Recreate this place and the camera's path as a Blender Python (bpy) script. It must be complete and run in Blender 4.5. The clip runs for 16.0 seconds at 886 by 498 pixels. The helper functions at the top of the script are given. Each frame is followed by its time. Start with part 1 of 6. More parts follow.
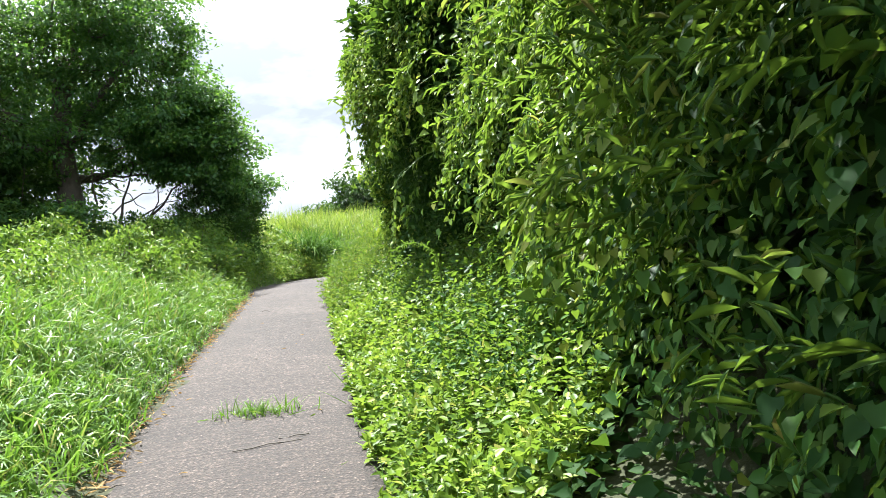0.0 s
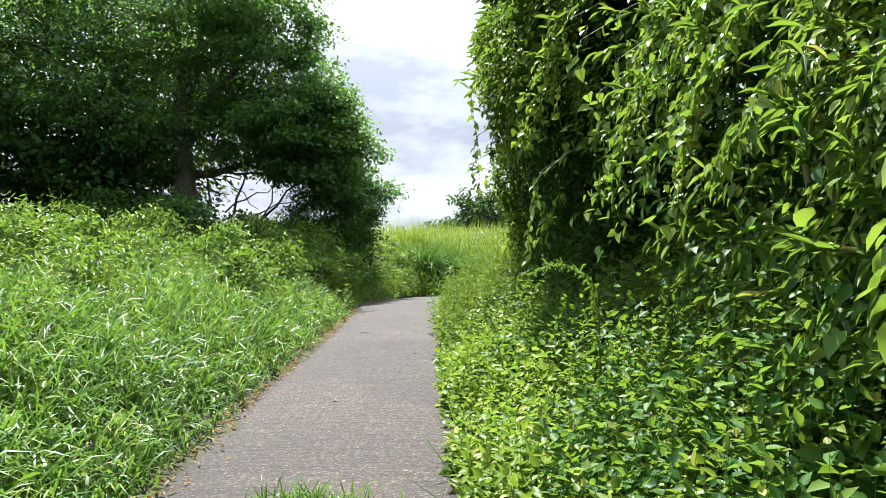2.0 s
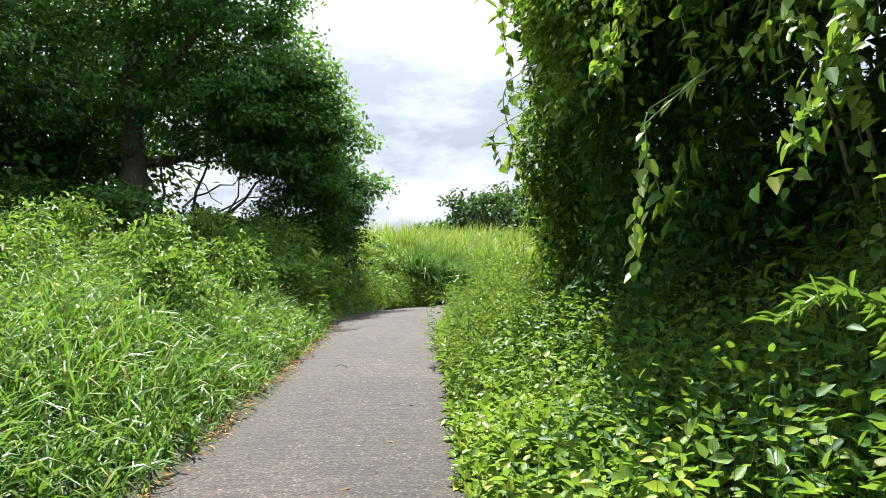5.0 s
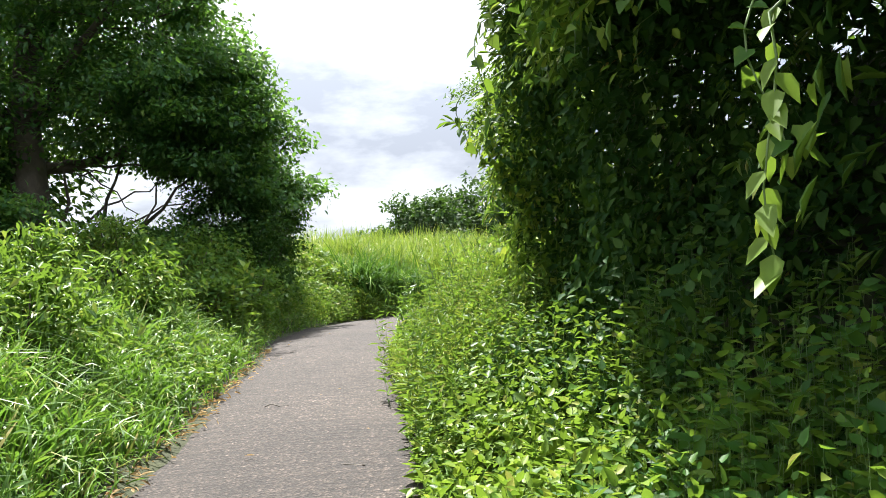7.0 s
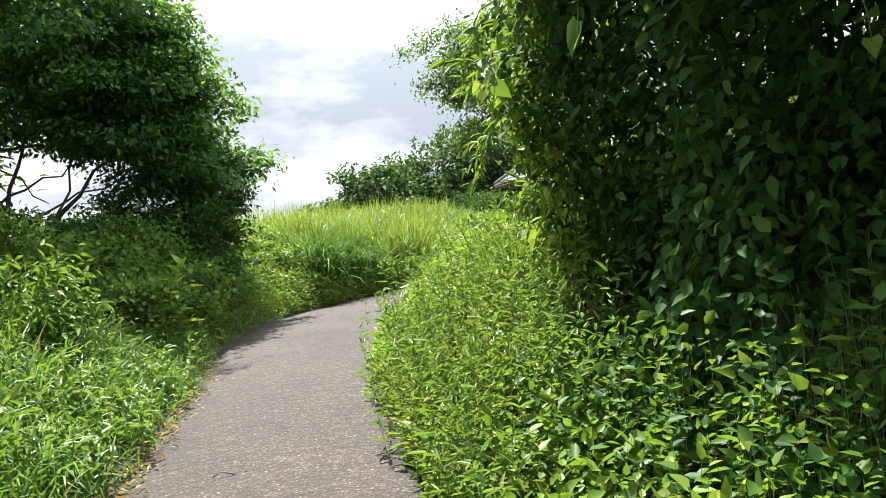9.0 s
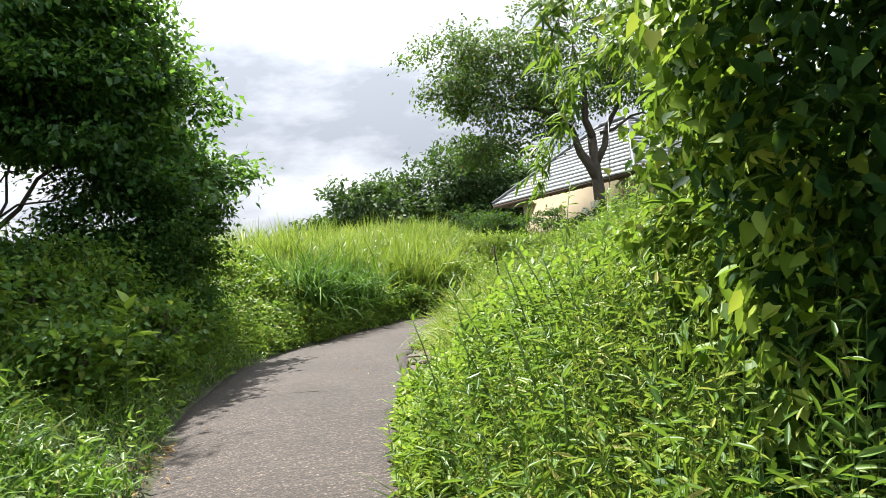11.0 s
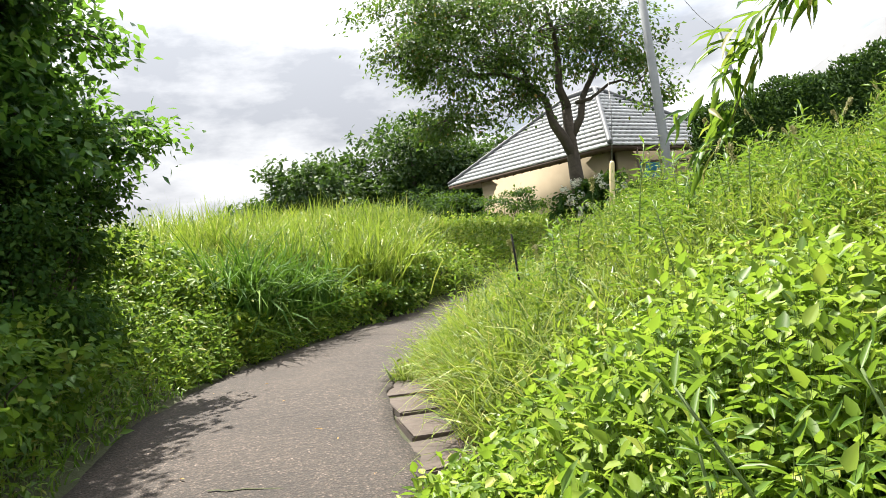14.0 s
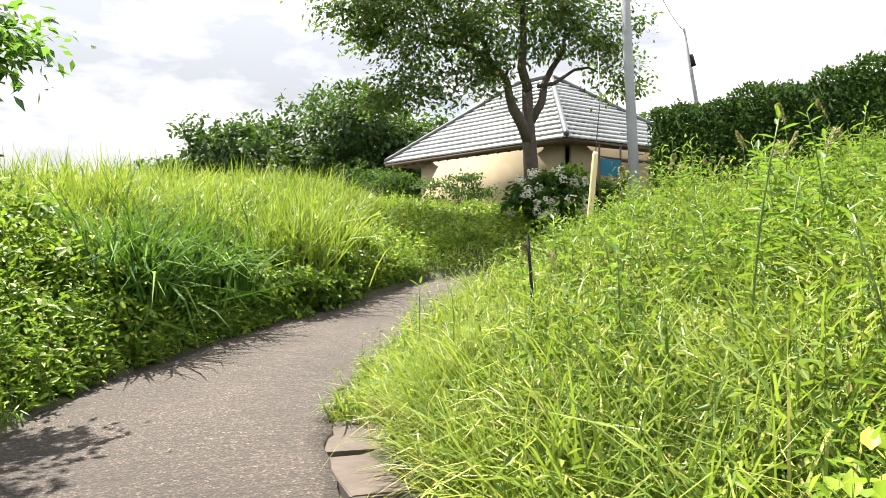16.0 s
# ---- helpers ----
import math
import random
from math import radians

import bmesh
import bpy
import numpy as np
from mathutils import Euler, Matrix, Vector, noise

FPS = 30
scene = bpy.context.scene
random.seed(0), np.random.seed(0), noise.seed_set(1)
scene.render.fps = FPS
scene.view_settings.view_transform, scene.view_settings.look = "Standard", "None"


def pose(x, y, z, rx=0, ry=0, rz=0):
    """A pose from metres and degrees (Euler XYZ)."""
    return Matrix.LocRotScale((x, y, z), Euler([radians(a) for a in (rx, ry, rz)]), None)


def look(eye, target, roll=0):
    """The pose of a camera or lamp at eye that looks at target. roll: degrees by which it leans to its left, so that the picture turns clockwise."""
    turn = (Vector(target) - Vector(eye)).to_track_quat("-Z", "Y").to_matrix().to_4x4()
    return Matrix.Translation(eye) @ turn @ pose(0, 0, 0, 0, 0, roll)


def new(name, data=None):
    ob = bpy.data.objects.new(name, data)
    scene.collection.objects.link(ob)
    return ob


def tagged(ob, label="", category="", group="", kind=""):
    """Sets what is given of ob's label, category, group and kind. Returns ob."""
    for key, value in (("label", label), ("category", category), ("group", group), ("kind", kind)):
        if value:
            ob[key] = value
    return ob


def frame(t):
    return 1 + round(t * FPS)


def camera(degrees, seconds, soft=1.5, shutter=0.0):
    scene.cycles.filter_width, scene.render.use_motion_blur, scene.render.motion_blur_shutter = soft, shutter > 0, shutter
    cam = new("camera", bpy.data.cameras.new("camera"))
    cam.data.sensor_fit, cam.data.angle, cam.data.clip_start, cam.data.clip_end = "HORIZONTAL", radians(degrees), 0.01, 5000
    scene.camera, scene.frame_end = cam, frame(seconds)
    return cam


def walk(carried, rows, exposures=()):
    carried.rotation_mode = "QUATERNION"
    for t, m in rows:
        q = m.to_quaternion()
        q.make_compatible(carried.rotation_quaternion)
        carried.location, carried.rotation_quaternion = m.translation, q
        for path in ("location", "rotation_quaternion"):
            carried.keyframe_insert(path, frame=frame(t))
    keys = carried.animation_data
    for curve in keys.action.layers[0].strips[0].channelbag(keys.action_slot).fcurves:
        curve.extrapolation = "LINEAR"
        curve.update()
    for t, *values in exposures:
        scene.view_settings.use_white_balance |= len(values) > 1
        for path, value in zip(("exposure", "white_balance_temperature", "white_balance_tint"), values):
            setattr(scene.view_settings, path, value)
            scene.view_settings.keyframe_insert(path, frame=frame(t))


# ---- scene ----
cam = camera(61.0, 16.0, soft=0.5)
PATH = [
    (0, (0.666, -0.565, 1.205), (0.853, 1.425, 1.252), -5.0),
    (0.5, (0.737, -0.115, 1.167), (0.794, 1.883, 1.22), -5.2),
    (1, (0.72, 0.384, 1.199), (0.697, 2.384, 1.246), -5.1),
    (1.5, (0.637, 0.91, 1.218), (0.555, 2.905, 1.327), -3.4),
    (2, (0.632, 1.435, 1.266), (0.502, 3.427, 1.385), -0.4),
    (2.5, (0.537, 1.955, 1.313), (0.364, 3.94, 1.483), 1.1),
    (3, (0.484, 2.381, 1.348), (0.192, 4.349, 1.546), 1.3),
    (3.5, (0.435, 2.83, 1.375), (0.128, 4.797, 1.561), 1.8),
    (4, (0.281, 3.247, 1.363), (-0.059, 5.208, 1.555), 1.1),
    (4.5, (0.305, 3.651, 1.372), (0.094, 5.631, 1.556), -0.2),
    (5, (0.29, 4.043, 1.41), (0.192, 6.037, 1.539), -0.2),
    (5.2, (0.215, 4.204, 1.398), (0.16, 6.198, 1.531), -0.5),
    (7.3, (0.15, 5.66, 1.509), (0.205, 7.654, 1.652), -2.5),
    (7.5, (0.165, 5.834, 1.527), (0.212, 7.829, 1.66), -2.5),
    (8, (0.064, 6.253, 1.541), (0.111, 8.25, 1.632), -3.7),
    (8.2, (0.026, 6.398, 1.579), (0.12, 8.394, 1.642), -4.5),
    (10.3, (-0.265, 8.357, 1.967), (-0.04, 10.344, 2.003), -6.1),
    (10.5, (-0.268, 8.559, 1.993), (-0.033, 10.545, 2.03), -5.1),
    (11, (-0.346, 9.091, 1.999), (-0.118, 11.076, 2.088), -5.1),
    (11.5, (-0.368, 9.519, 2.038), (-0.172, 11.507, 2.144), -3.5),
    (12, (-0.372, 10.004, 2.109), (-0.213, 11.993, 2.244), -2.7),
    (12.5, (-0.473, 10.499, 2.114), (-0.288, 12.485, 2.25), -4.6),
    (13, (-0.449, 10.921, 2.118), (-0.233, 12.905, 2.246), -4.8),
    (13.5, (-0.43, 11.447, 2.19), (-0.174, 13.427, 2.297), -5.8),
    (14, (-0.478, 11.99, 2.241), (-0.098, 13.953, 2.271), -5.9),
    (14.5, (-0.389, 12.537, 2.252), (0.1, 14.475, 2.209), -4.1),
    (15, (-0.417, 13.086, 2.238), (0.155, 15.001, 2.166), -3.3),
    (15.5, (-0.46, 13.561, 2.331), (0.086, 15.484, 2.283), -2.4),
    (16, (-0.466, 14.072, 2.39), (0.121, 15.984, 2.36), -0.5),
]
walk(cam, [(t, look(eye, target, roll)) for t, eye, target, roll in PATH], exposures=[(0, 2.06, 5980, 10), (1.5, 1.74, 5980, 10), (3, 1.8, 5980, 10), (5, 1.73, 6080, 10), (8, 1.83, 6230, 10), (12, 1.62, 6420, 10), (14.2, 1.72, 6700, 10), (16, 1.97, 6800, 10)])

# ---------------------------------------------------------------- world, sun
SUN_EL, SUN_AZ = 63.0, -19.5     # degrees above the horizon; degrees to the right of +y


def make_world():
    w = bpy.data.worlds.new("sky")
    scene.world = w
    w.use_nodes = True
    nt = w.node_tree
    nt.nodes.clear()
    N, L = nt.nodes.new, nt.links.new
    out, bg = N("ShaderNodeOutputWorld"), N("ShaderNodeBackground")
    sky = N("ShaderNodeTexSky")
    sky.sky_type, sky.sun_disc = "NISHITA", False
    sky.sun_elevation, sky.sun_rotation = radians(SUN_EL), radians(SUN_AZ)
    tc, mp = N("ShaderNodeTexCoord"), N("ShaderNodeMapping")
    mp.inputs["Scale"].default_value = (1.0, 1.0, 2.6)
    mp.inputs["Location"].default_value = (0.35, 0.1, 0.3)
    L(tc.outputs["Generated"], mp.inputs["Vector"])
    big, small = N("ShaderNodeTexNoise"), N("ShaderNodeTexNoise")
    big.inputs["Scale"].default_value, big.inputs["Detail"].default_value = 2.1, 7
    small.inputs["Scale"].default_value, small.inputs["Detail"].default_value = 3.4, 8
    big.inputs["Roughness"].default_value, small.inputs["Roughness"].default_value = 0.5, 0.55
    L(mp.outputs[0], big.inputs["Vector"])
    L(mp.outputs[0], small.inputs["Vector"])
    cover, shade = N("ShaderNodeValToRGB"), N("ShaderNodeValToRGB")
    cover.color_ramp.elements[0].position, cover.color_ramp.elements[1].position = 0.27, 0.40
    shade.color_ramp.elements[0].position, shade.color_ramp.elements[1].position = 0.39, 0.64
    shade.color_ramp.elements[0].color = (4.7, 5.0, 5.6, 1)
    shade.color_ramp.elements[1].color = (11.3, 11.5, 11.8, 1)
    L(big.outputs["Fac"], cover.inputs[0])
    L(small.outputs["Fac"], shade.inputs[0])
    mix = N("ShaderNodeMix")
    mix.data_type = "RGBA"
    L(cover.outputs[0], mix.inputs[0])
    L(sky.outputs[0], mix.inputs[6])
    L(shade.outputs[0], mix.inputs[7])
    # thinner, brighter cloud overhead; greyer towards the horizon
    sep, rise = N("ShaderNodeSeparateXYZ"), N("ShaderNodeMapRange")
    L(tc.outputs["Generated"], sep.inputs[0])
    rise.inputs["From Min"].default_value, rise.inputs["From Max"].default_value = 0.05, 0.62
    rise.inputs["To Min"].default_value, rise.inputs["To Max"].default_value = 0.62, 1.5
    L(sep.outputs["Z"], rise.inputs["Value"])
    bright = N("ShaderNodeVectorMath")
    bright.operation = "SCALE"
    L(mix.outputs[2], bright.inputs[0])
    L(rise.outputs[0], bright.inputs["Scale"])
    L(bright.outputs[0], bg.inputs[0])
    bg.inputs[1].default_value = 0.05
    L(bg.outputs[0], out.inputs[0])


make_world()
sun = new("sun", bpy.data.lights.new("sun", "SUN"))
sun.data.energy, sun.data.angle, sun.data.color = 5.0, radians(0.6), (1.0, 0.955, 0.87)
_ce = math.cos(radians(SUN_EL))
SUN_TO = Vector((_ce * math.sin(radians(SUN_AZ)), _ce * math.cos(radians(SUN_AZ)), math.sin(radians(SUN_EL))))
sun.matrix_world = look(SUN_TO * 60, (0, 0, 0))

# ---------------------------------------------------------------- materials


def base_mat(name):
    m = bpy.data.materials.new(name)
    m.use_nodes = True
    nt = m.node_tree
    return m, nt, nt.nodes["Principled BSDF"], nt.nodes["Material Output"]


def ramp(nt, fac, stops):
    r = nt.nodes.new("ShaderNodeValToRGB")
    e = r.color_ramp.elements
    while len(e) < len(stops):
        e.new(0.5)
    for el, (p, c) in zip(e, stops):
        el.position, el.color = p, (*c, 1)
    nt.links.new(fac, r.inputs[0])
    return r.outputs[0]


def noise_tex(nt, scale, detail=4, rough=0.55, coord="Object"):
    tc = nt.nodes.new("ShaderNodeTexCoord")
    n = nt.nodes.new("ShaderNodeTexNoise")
    n.inputs["Scale"].default_value, n.inputs["Detail"].default_value, n.inputs["Roughness"].default_value = scale, detail, rough
    nt.links.new(tc.outputs[coord], n.inputs["Vector"])
    return n.outputs["Fac"]


def mix_col(nt, fac, a, b, mode="MIX"):
    m = nt.nodes.new("ShaderNodeMix")
    m.data_type, m.blend_type = "RGBA", mode
    for i, v in ((0, fac), (6, a), (7, b)):
        if isinstance(v, (int, float)):
            m.inputs[i].default_value = v
        elif isinstance(v, tuple):
            m.inputs[i].default_value = (*v, 1)
        else:
            nt.links.new(v, m.inputs[i])
    return m.outputs[2]


def bump(nt, bs, height, strength=0.4, dist=0.01):
    b = nt.nodes.new("ShaderNodeBump")
    b.inputs["Strength"].default_value, b.inputs["Distance"].default_value = strength, dist
    nt.links.new(height, b.inputs["Height"])
    nt.links.new(b.outputs[0], bs.inputs["Normal"])


def leaf_mat(name, stops, trans=0.42, rough=0.5, patch=0.6, glow=(0.22, 0.42, 0.035), spec=0.28):
    """Leaves: colour by leaf and by patch of growth, with light shining through."""
    m, nt, bs, out = base_mat(name)
    g = nt.nodes.new("ShaderNodeNewGeometry")
    col = ramp(nt, g.outputs["Random Per Island"], stops)
    n = noise_tex(nt, patch, 3)
    dark = ramp(nt, n, [(0.32, (0.72, 0.78, 0.75)), (0.66, (1.25, 1.2, 1.0))])
    col = mix_col(nt, 1.0, col, dark, "MULTIPLY")
    nt.links.new(col, bs.inputs["Base Color"])
    bs.inputs["Roughness"].default_value = rough
    bs.inputs["Specular IOR Level"].default_value = spec
    tr = nt.nodes.new("ShaderNodeBsdfTranslucent")
    through_col = mix_col(nt, 0.55, col, glow)
    nt.links.new(through_col, tr.inputs[0])
    ms = nt.nodes.new("ShaderNodeMixShader")
    ms.inputs[0].default_value = trans
    nt.links.new(bs.outputs[0], ms.inputs[1])
    nt.links.new(tr.outputs[0], ms.inputs[2])
    nt.links.new(ms.outputs[0], out.inputs[0])
    return m


def solid_mat(name, a, b, scale=8.0, rough=0.8, metal=0.0, bumps=0.3, dist=0.01, vary=0.0, spec=0.5):
    m, nt, bs, out = base_mat(name)
    n = noise_tex(nt, scale, 6)
    n2 = noise_tex(nt, scale * 0.13, 3)
    col = mix_col(nt, n, a, b)
    tone = ramp(nt, n2, [(0.3, (0.8, 0.8, 0.8)), (0.7, (1.12, 1.12, 1.12))])
    col = mix_col(nt, 1.0, col, tone, "MULTIPLY")
    if vary:
        oi = nt.nodes.new("ShaderNodeObjectInfo")
        t2 = ramp(nt, oi.outputs["Random"], [(0.0, (1 - vary,) * 3), (1.0, (1 + vary,) * 3)])
        col = mix_col(nt, 1.0, col, t2, "MULTIPLY")
    nt.links.new(col, bs.inputs["Base Color"])
    bs.inputs["Roughness"].default_value, bs.inputs["Metallic"].default_value = rough, metal
    bs.inputs["Specular IOR Level"].default_value = spec
    if bumps:
        bump(nt, bs, n, bumps, dist)
    return m


def lane_mat():
    """Old exposed-aggregate paving: pale chips in a grey-brown binder, worn and stained."""
    m, nt, bs, out = base_mat("paving")
    tc = nt.nodes.new("ShaderNodeTexCoord")
    vo = nt.nodes.new("ShaderNodeTexVoronoi")
    vo.inputs["Scale"].default_value = 66
    nt.links.new(tc.outputs["Object"], vo.inputs["Vector"])
    chip = ramp(nt, vo.outputs["Color"], [(0.0, (0.014, 0.012, 0.011)), (0.45, (0.052, 0.043, 0.039)), (0.7, (0.13, 0.112, 0.1)), (0.88, (0.26, 0.236, 0.22)), (1.0, (0.54, 0.51, 0.48))])
    gap = ramp(nt, vo.outputs["Distance"], [(0.25, (1, 1, 1)), (0.62, (0.42, 0.39, 0.36))])
    col = mix_col(nt, 1.0, chip, gap, "MULTIPLY")
    fine = noise_tex(nt, 34, 6, 0.7)
    col = mix_col(nt, 0.25, col, ramp(nt, fine, [(0.3, (0.045, 0.038, 0.034)), (0.7, (0.155, 0.137, 0.122))]))
    stain = noise_tex(nt, 0.9, 5)
    col = mix_col(nt, 1.0, col, ramp(nt, stain, [(0.3, (0.375, 0.315, 0.28)), (0.7, (0.635, 0.55, 0.49))]), "MULTIPLY")
    mp = nt.nodes.new("ShaderNodeMapping")
    mp.inputs["Scale"].default_value = (2.2, 30.0, 1.0)
    nt.links.new(tc.outputs["Object"], mp.inputs["Vector"])
    groove = nt.nodes.new("ShaderNodeTexNoise")
    groove.inputs["Scale"].default_value, groove.inputs["Detail"].default_value = 1.0, 3.0
    nt.links.new(mp.outputs[0], groove.inputs["Vector"])
    col = mix_col(nt, 1.0, col, ramp(nt, groove.outputs["Fac"], [(0.36, (0.74, 0.73, 0.72)), (0.6, (1.14, 1.14, 1.13))]), "MULTIPLY")
    nt.links.new(col, bs.inputs["Base Color"])
    bs.inputs["Roughness"].default_value = 0.85
    h = mix_col(nt, 0.45, mix_col(nt, 0.5, fine, vo.outputs["Distance"]), groove.outputs["Fac"])
    bump(nt, bs, h, 1.0, 0.02)
    return m


def ground_mat():
    m, nt, bs, out = base_mat("soil")
    a, b = noise_tex(nt, 5, 8, 0.65), noise_tex(nt, 0.4, 4)
    col = ramp(nt, a, [(0.25, (0.016, 0.013, 0.007)), (0.55, (0.04, 0.033, 0.016)), (0.8, (0.075, 0.062, 0.03))])
    col = mix_col(nt, b, col, mix_col(nt, a, (0.02, 0.032, 0.01), (0.05, 0.07, 0.02)))
    nt.links.new(col, bs.inputs["Base Color"])
    bs.inputs["Roughness"].default_value = 0.95
    bump(nt, bs, a, 0.8, 0.05)
    return m


PAVING, SOIL = lane_mat(), ground_mat()
GRASS = leaf_mat("grass_blades", [(0.0, (0.04, 0.095, 0.016)), (0.5, (0.085, 0.17, 0.026)), (0.88, (0.15, 0.23, 0.04)), (1.0, (0.3, 0.25, 0.1))], 0.33, 0.42, 0.7)
TALLGRASS = leaf_mat("tall_grass_blades", [(0.0, (0.07, 0.125, 0.02)), (0.5, (0.155, 0.225, 0.034)), (0.88, (0.26, 0.31, 0.06)), (1.0, (0.42, 0.36, 0.15))], 0.36, 0.45, 0.35, (0.3, 0.42, 0.04))
DARKGRASS = leaf_mat("dark_grass_blades", [(0.0, (0.024, 0.062, 0.014)), (0.6, (0.05, 0.115, 0.024)), (1.0, (0.12, 0.19, 0.05))], 0.22, 0.6, 0.8, (0.2, 0.4, 0.03), 0.06)
WEED = leaf_mat("weed_leaves", [(0.0, (0.04, 0.095, 0.018)), (0.5, (0.09, 0.17, 0.028)), (0.9, (0.17, 0.245, 0.045)), (1.0, (0.26, 0.24, 0.07))], 0.33, 0.42, 0.6, (0.26, 0.42, 0.035), 0.18)
BRIGHT = leaf_mat("sunny_cover_leaves", [(0.0, (0.07, 0.14, 0.022)), (0.5, (0.165, 0.255, 0.036)), (0.9, (0.26, 0.34, 0.055)), (1.0, (0.34, 0.36, 0.075))], 0.42, 0.44, 0.8, (0.27, 0.42, 0.035), 0.2)
DRYWEED = leaf_mat("slope_weed_leaves", [(0.0, (0.06, 0.11, 0.02)), (0.5, (0.125, 0.185, 0.03)), (0.9, (0.22, 0.265, 0.05)), (1.0, (0.33, 0.29, 0.1))], 0.33, 0.45, 0.6, (0.29, 0.42, 0.035), 0.16)
# COVER and VINE also serve as sunlit and shaded tones of the thicket leaves
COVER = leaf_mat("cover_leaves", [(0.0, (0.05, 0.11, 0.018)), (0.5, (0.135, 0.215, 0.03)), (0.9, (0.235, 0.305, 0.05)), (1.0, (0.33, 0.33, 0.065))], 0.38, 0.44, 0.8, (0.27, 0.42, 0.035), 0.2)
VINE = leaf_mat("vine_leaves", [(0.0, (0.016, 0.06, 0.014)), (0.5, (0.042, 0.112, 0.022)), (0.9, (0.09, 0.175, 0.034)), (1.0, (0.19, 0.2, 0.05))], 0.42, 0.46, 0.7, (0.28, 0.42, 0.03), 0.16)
BAMBOO = leaf_mat("bamboo_leaves", [(0.0, (0.018, 0.065, 0.018)), (0.6, (0.045, 0.115, 0.026)), (0.93, (0.09, 0.165, 0.04)), (1.0, (0.3, 0.22, 0.09))], 0.42, 0.45, 0.8, (0.28, 0.42, 0.03), 0.2)
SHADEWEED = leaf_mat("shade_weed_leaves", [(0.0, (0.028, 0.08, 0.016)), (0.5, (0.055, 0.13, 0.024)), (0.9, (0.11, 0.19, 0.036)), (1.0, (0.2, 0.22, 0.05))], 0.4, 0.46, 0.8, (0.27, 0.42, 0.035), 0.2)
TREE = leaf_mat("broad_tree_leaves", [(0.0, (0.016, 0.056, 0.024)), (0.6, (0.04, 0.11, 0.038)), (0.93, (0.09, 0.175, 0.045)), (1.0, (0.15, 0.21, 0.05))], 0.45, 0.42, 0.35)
# dark leaves; inside the thicket their darkness stands in for shade
DARKSHADE = leaf_mat("dark_and_shaded_leaves", [(0.0, (0.011, 0.034, 0.011)), (0.6, (0.022, 0.058, 0.016)), (1.0, (0.055, 0.1, 0.026))], 0.22, 0.6, 0.5, (0.22, 0.4, 0.03), 0.06)
FRUITTREE = leaf_mat("garden_tree_leaves", [(0.0, (0.025, 0.055, 0.018)), (0.6, (0.05, 0.09, 0.026)), (0.93, (0.09, 0.135, 0.04)), (1.0, (0.22, 0.13, 0.05))], 0.3, 0.5, 0.5, (0.22, 0.4, 0.04), 0.2)
WOODS = leaf_mat("wood_leaves", [(0.0, (0.014, 0.034, 0.013)), (0.6, (0.026, 0.055, 0.018)), (1.0, (0.055, 0.09, 0.028))], 0.18, 0.6, 0.15, (0.2, 0.4, 0.04), 0.15)
HEDGE = leaf_mat("hedge_leaves", [(0.0, (0.016, 0.035, 0.014)), (0.7, (0.03, 0.06, 0.02)), (1.0, (0.05, 0.085, 0.026))], 0.15, 0.8, 0.5, (0.2, 0.4, 0.03), 0.05)
DRY = leaf_mat("dry_leaves", [(0.0, (0.2, 0.11, 0.05)), (1.0, (0.38, 0.27, 0.13))], 0.25, 0.7, 2.0, (0.4, 0.25, 0.08))
SEED = leaf_mat("seed_heads", [(0.0, (0.22, 0.24, 0.1)), (1.0, (0.42, 0.38, 0.22))], 0.3, 0.7, 2.0, (0.45, 0.42, 0.15))
STEM = solid_mat("green_stem", (0.08, 0.14, 0.03), (0.13, 0.19, 0.05), 20, 0.6, bumps=0.1)
CULM = solid_mat("bamboo_culm", (0.13, 0.15, 0.05), (0.22, 0.2, 0.09), 14, 0.5, bumps=0.1)
BARK = solid_mat("bark", (0.035, 0.028, 0.022), (0.11, 0.09, 0.07), 9, 0.95, bumps=0.9, dist=0.03)
PALEBARK = solid_mat("pale_bark", (0.07, 0.06, 0.05), (0.2, 0.175, 0.145), 9, 0.95, bumps=0.9, dist=0.03)
STONE = solid_mat("kerb_stone", (0.042, 0.032, 0.026), (0.105, 0.08, 0.066), 11, 0.9, bumps=0.6, dist=0.012, vary=0.12)
PLASTER = solid_mat("ochre_plaster", (0.31, 0.25, 0.165), (0.38, 0.31, 0.21), 3, 0.9, bumps=0.1)
TIMBER = solid_mat("dark_timber", (0.05, 0.03, 0.02), (0.11, 0.065, 0.045), 12, 0.75, bumps=0.3)
TILE = solid_mat("glazed_roof_tile", (0.36, 0.375, 0.39), (0.46, 0.47, 0.48), 6, 0.28, bumps=0.1, vary=0.14, spec=0.6)
RIDGE = solid_mat("dark_ridge_tile", (0.06, 0.065, 0.07), (0.1, 0.105, 0.115), 6, 0.35, bumps=0.1)
CONCRETE = solid_mat("pole_concrete", (0.19, 0.205, 0.22), (0.27, 0.285, 0.3), 10, 0.8, bumps=0.2)
YELLOW = solid_mat("yellow_guard", (0.5, 0.42, 0.2), (0.6, 0.52, 0.3), 8, 0.55, bumps=0.1)
WIRE = solid_mat("grey_wire", (0.12, 0.12, 0.125), (0.2, 0.2, 0.2), 30, 0.5, 0.6, bumps=0)
ALU = solid_mat("window_frame_metal", (0.3, 0.29, 0.27), (0.4, 0.39, 0.36), 9, 0.4, 0.5, bumps=0)
PANE = solid_mat("window_glass", (0.03, 0.035, 0.04), (0.05, 0.055, 0.06), 2, 0.05, bumps=0, spec=0.8)
BLUE = solid_mat("blue_sheet", (0.02, 0.13, 0.22), (0.03, 0.18, 0.28), 3, 0.5, bumps=0.1)
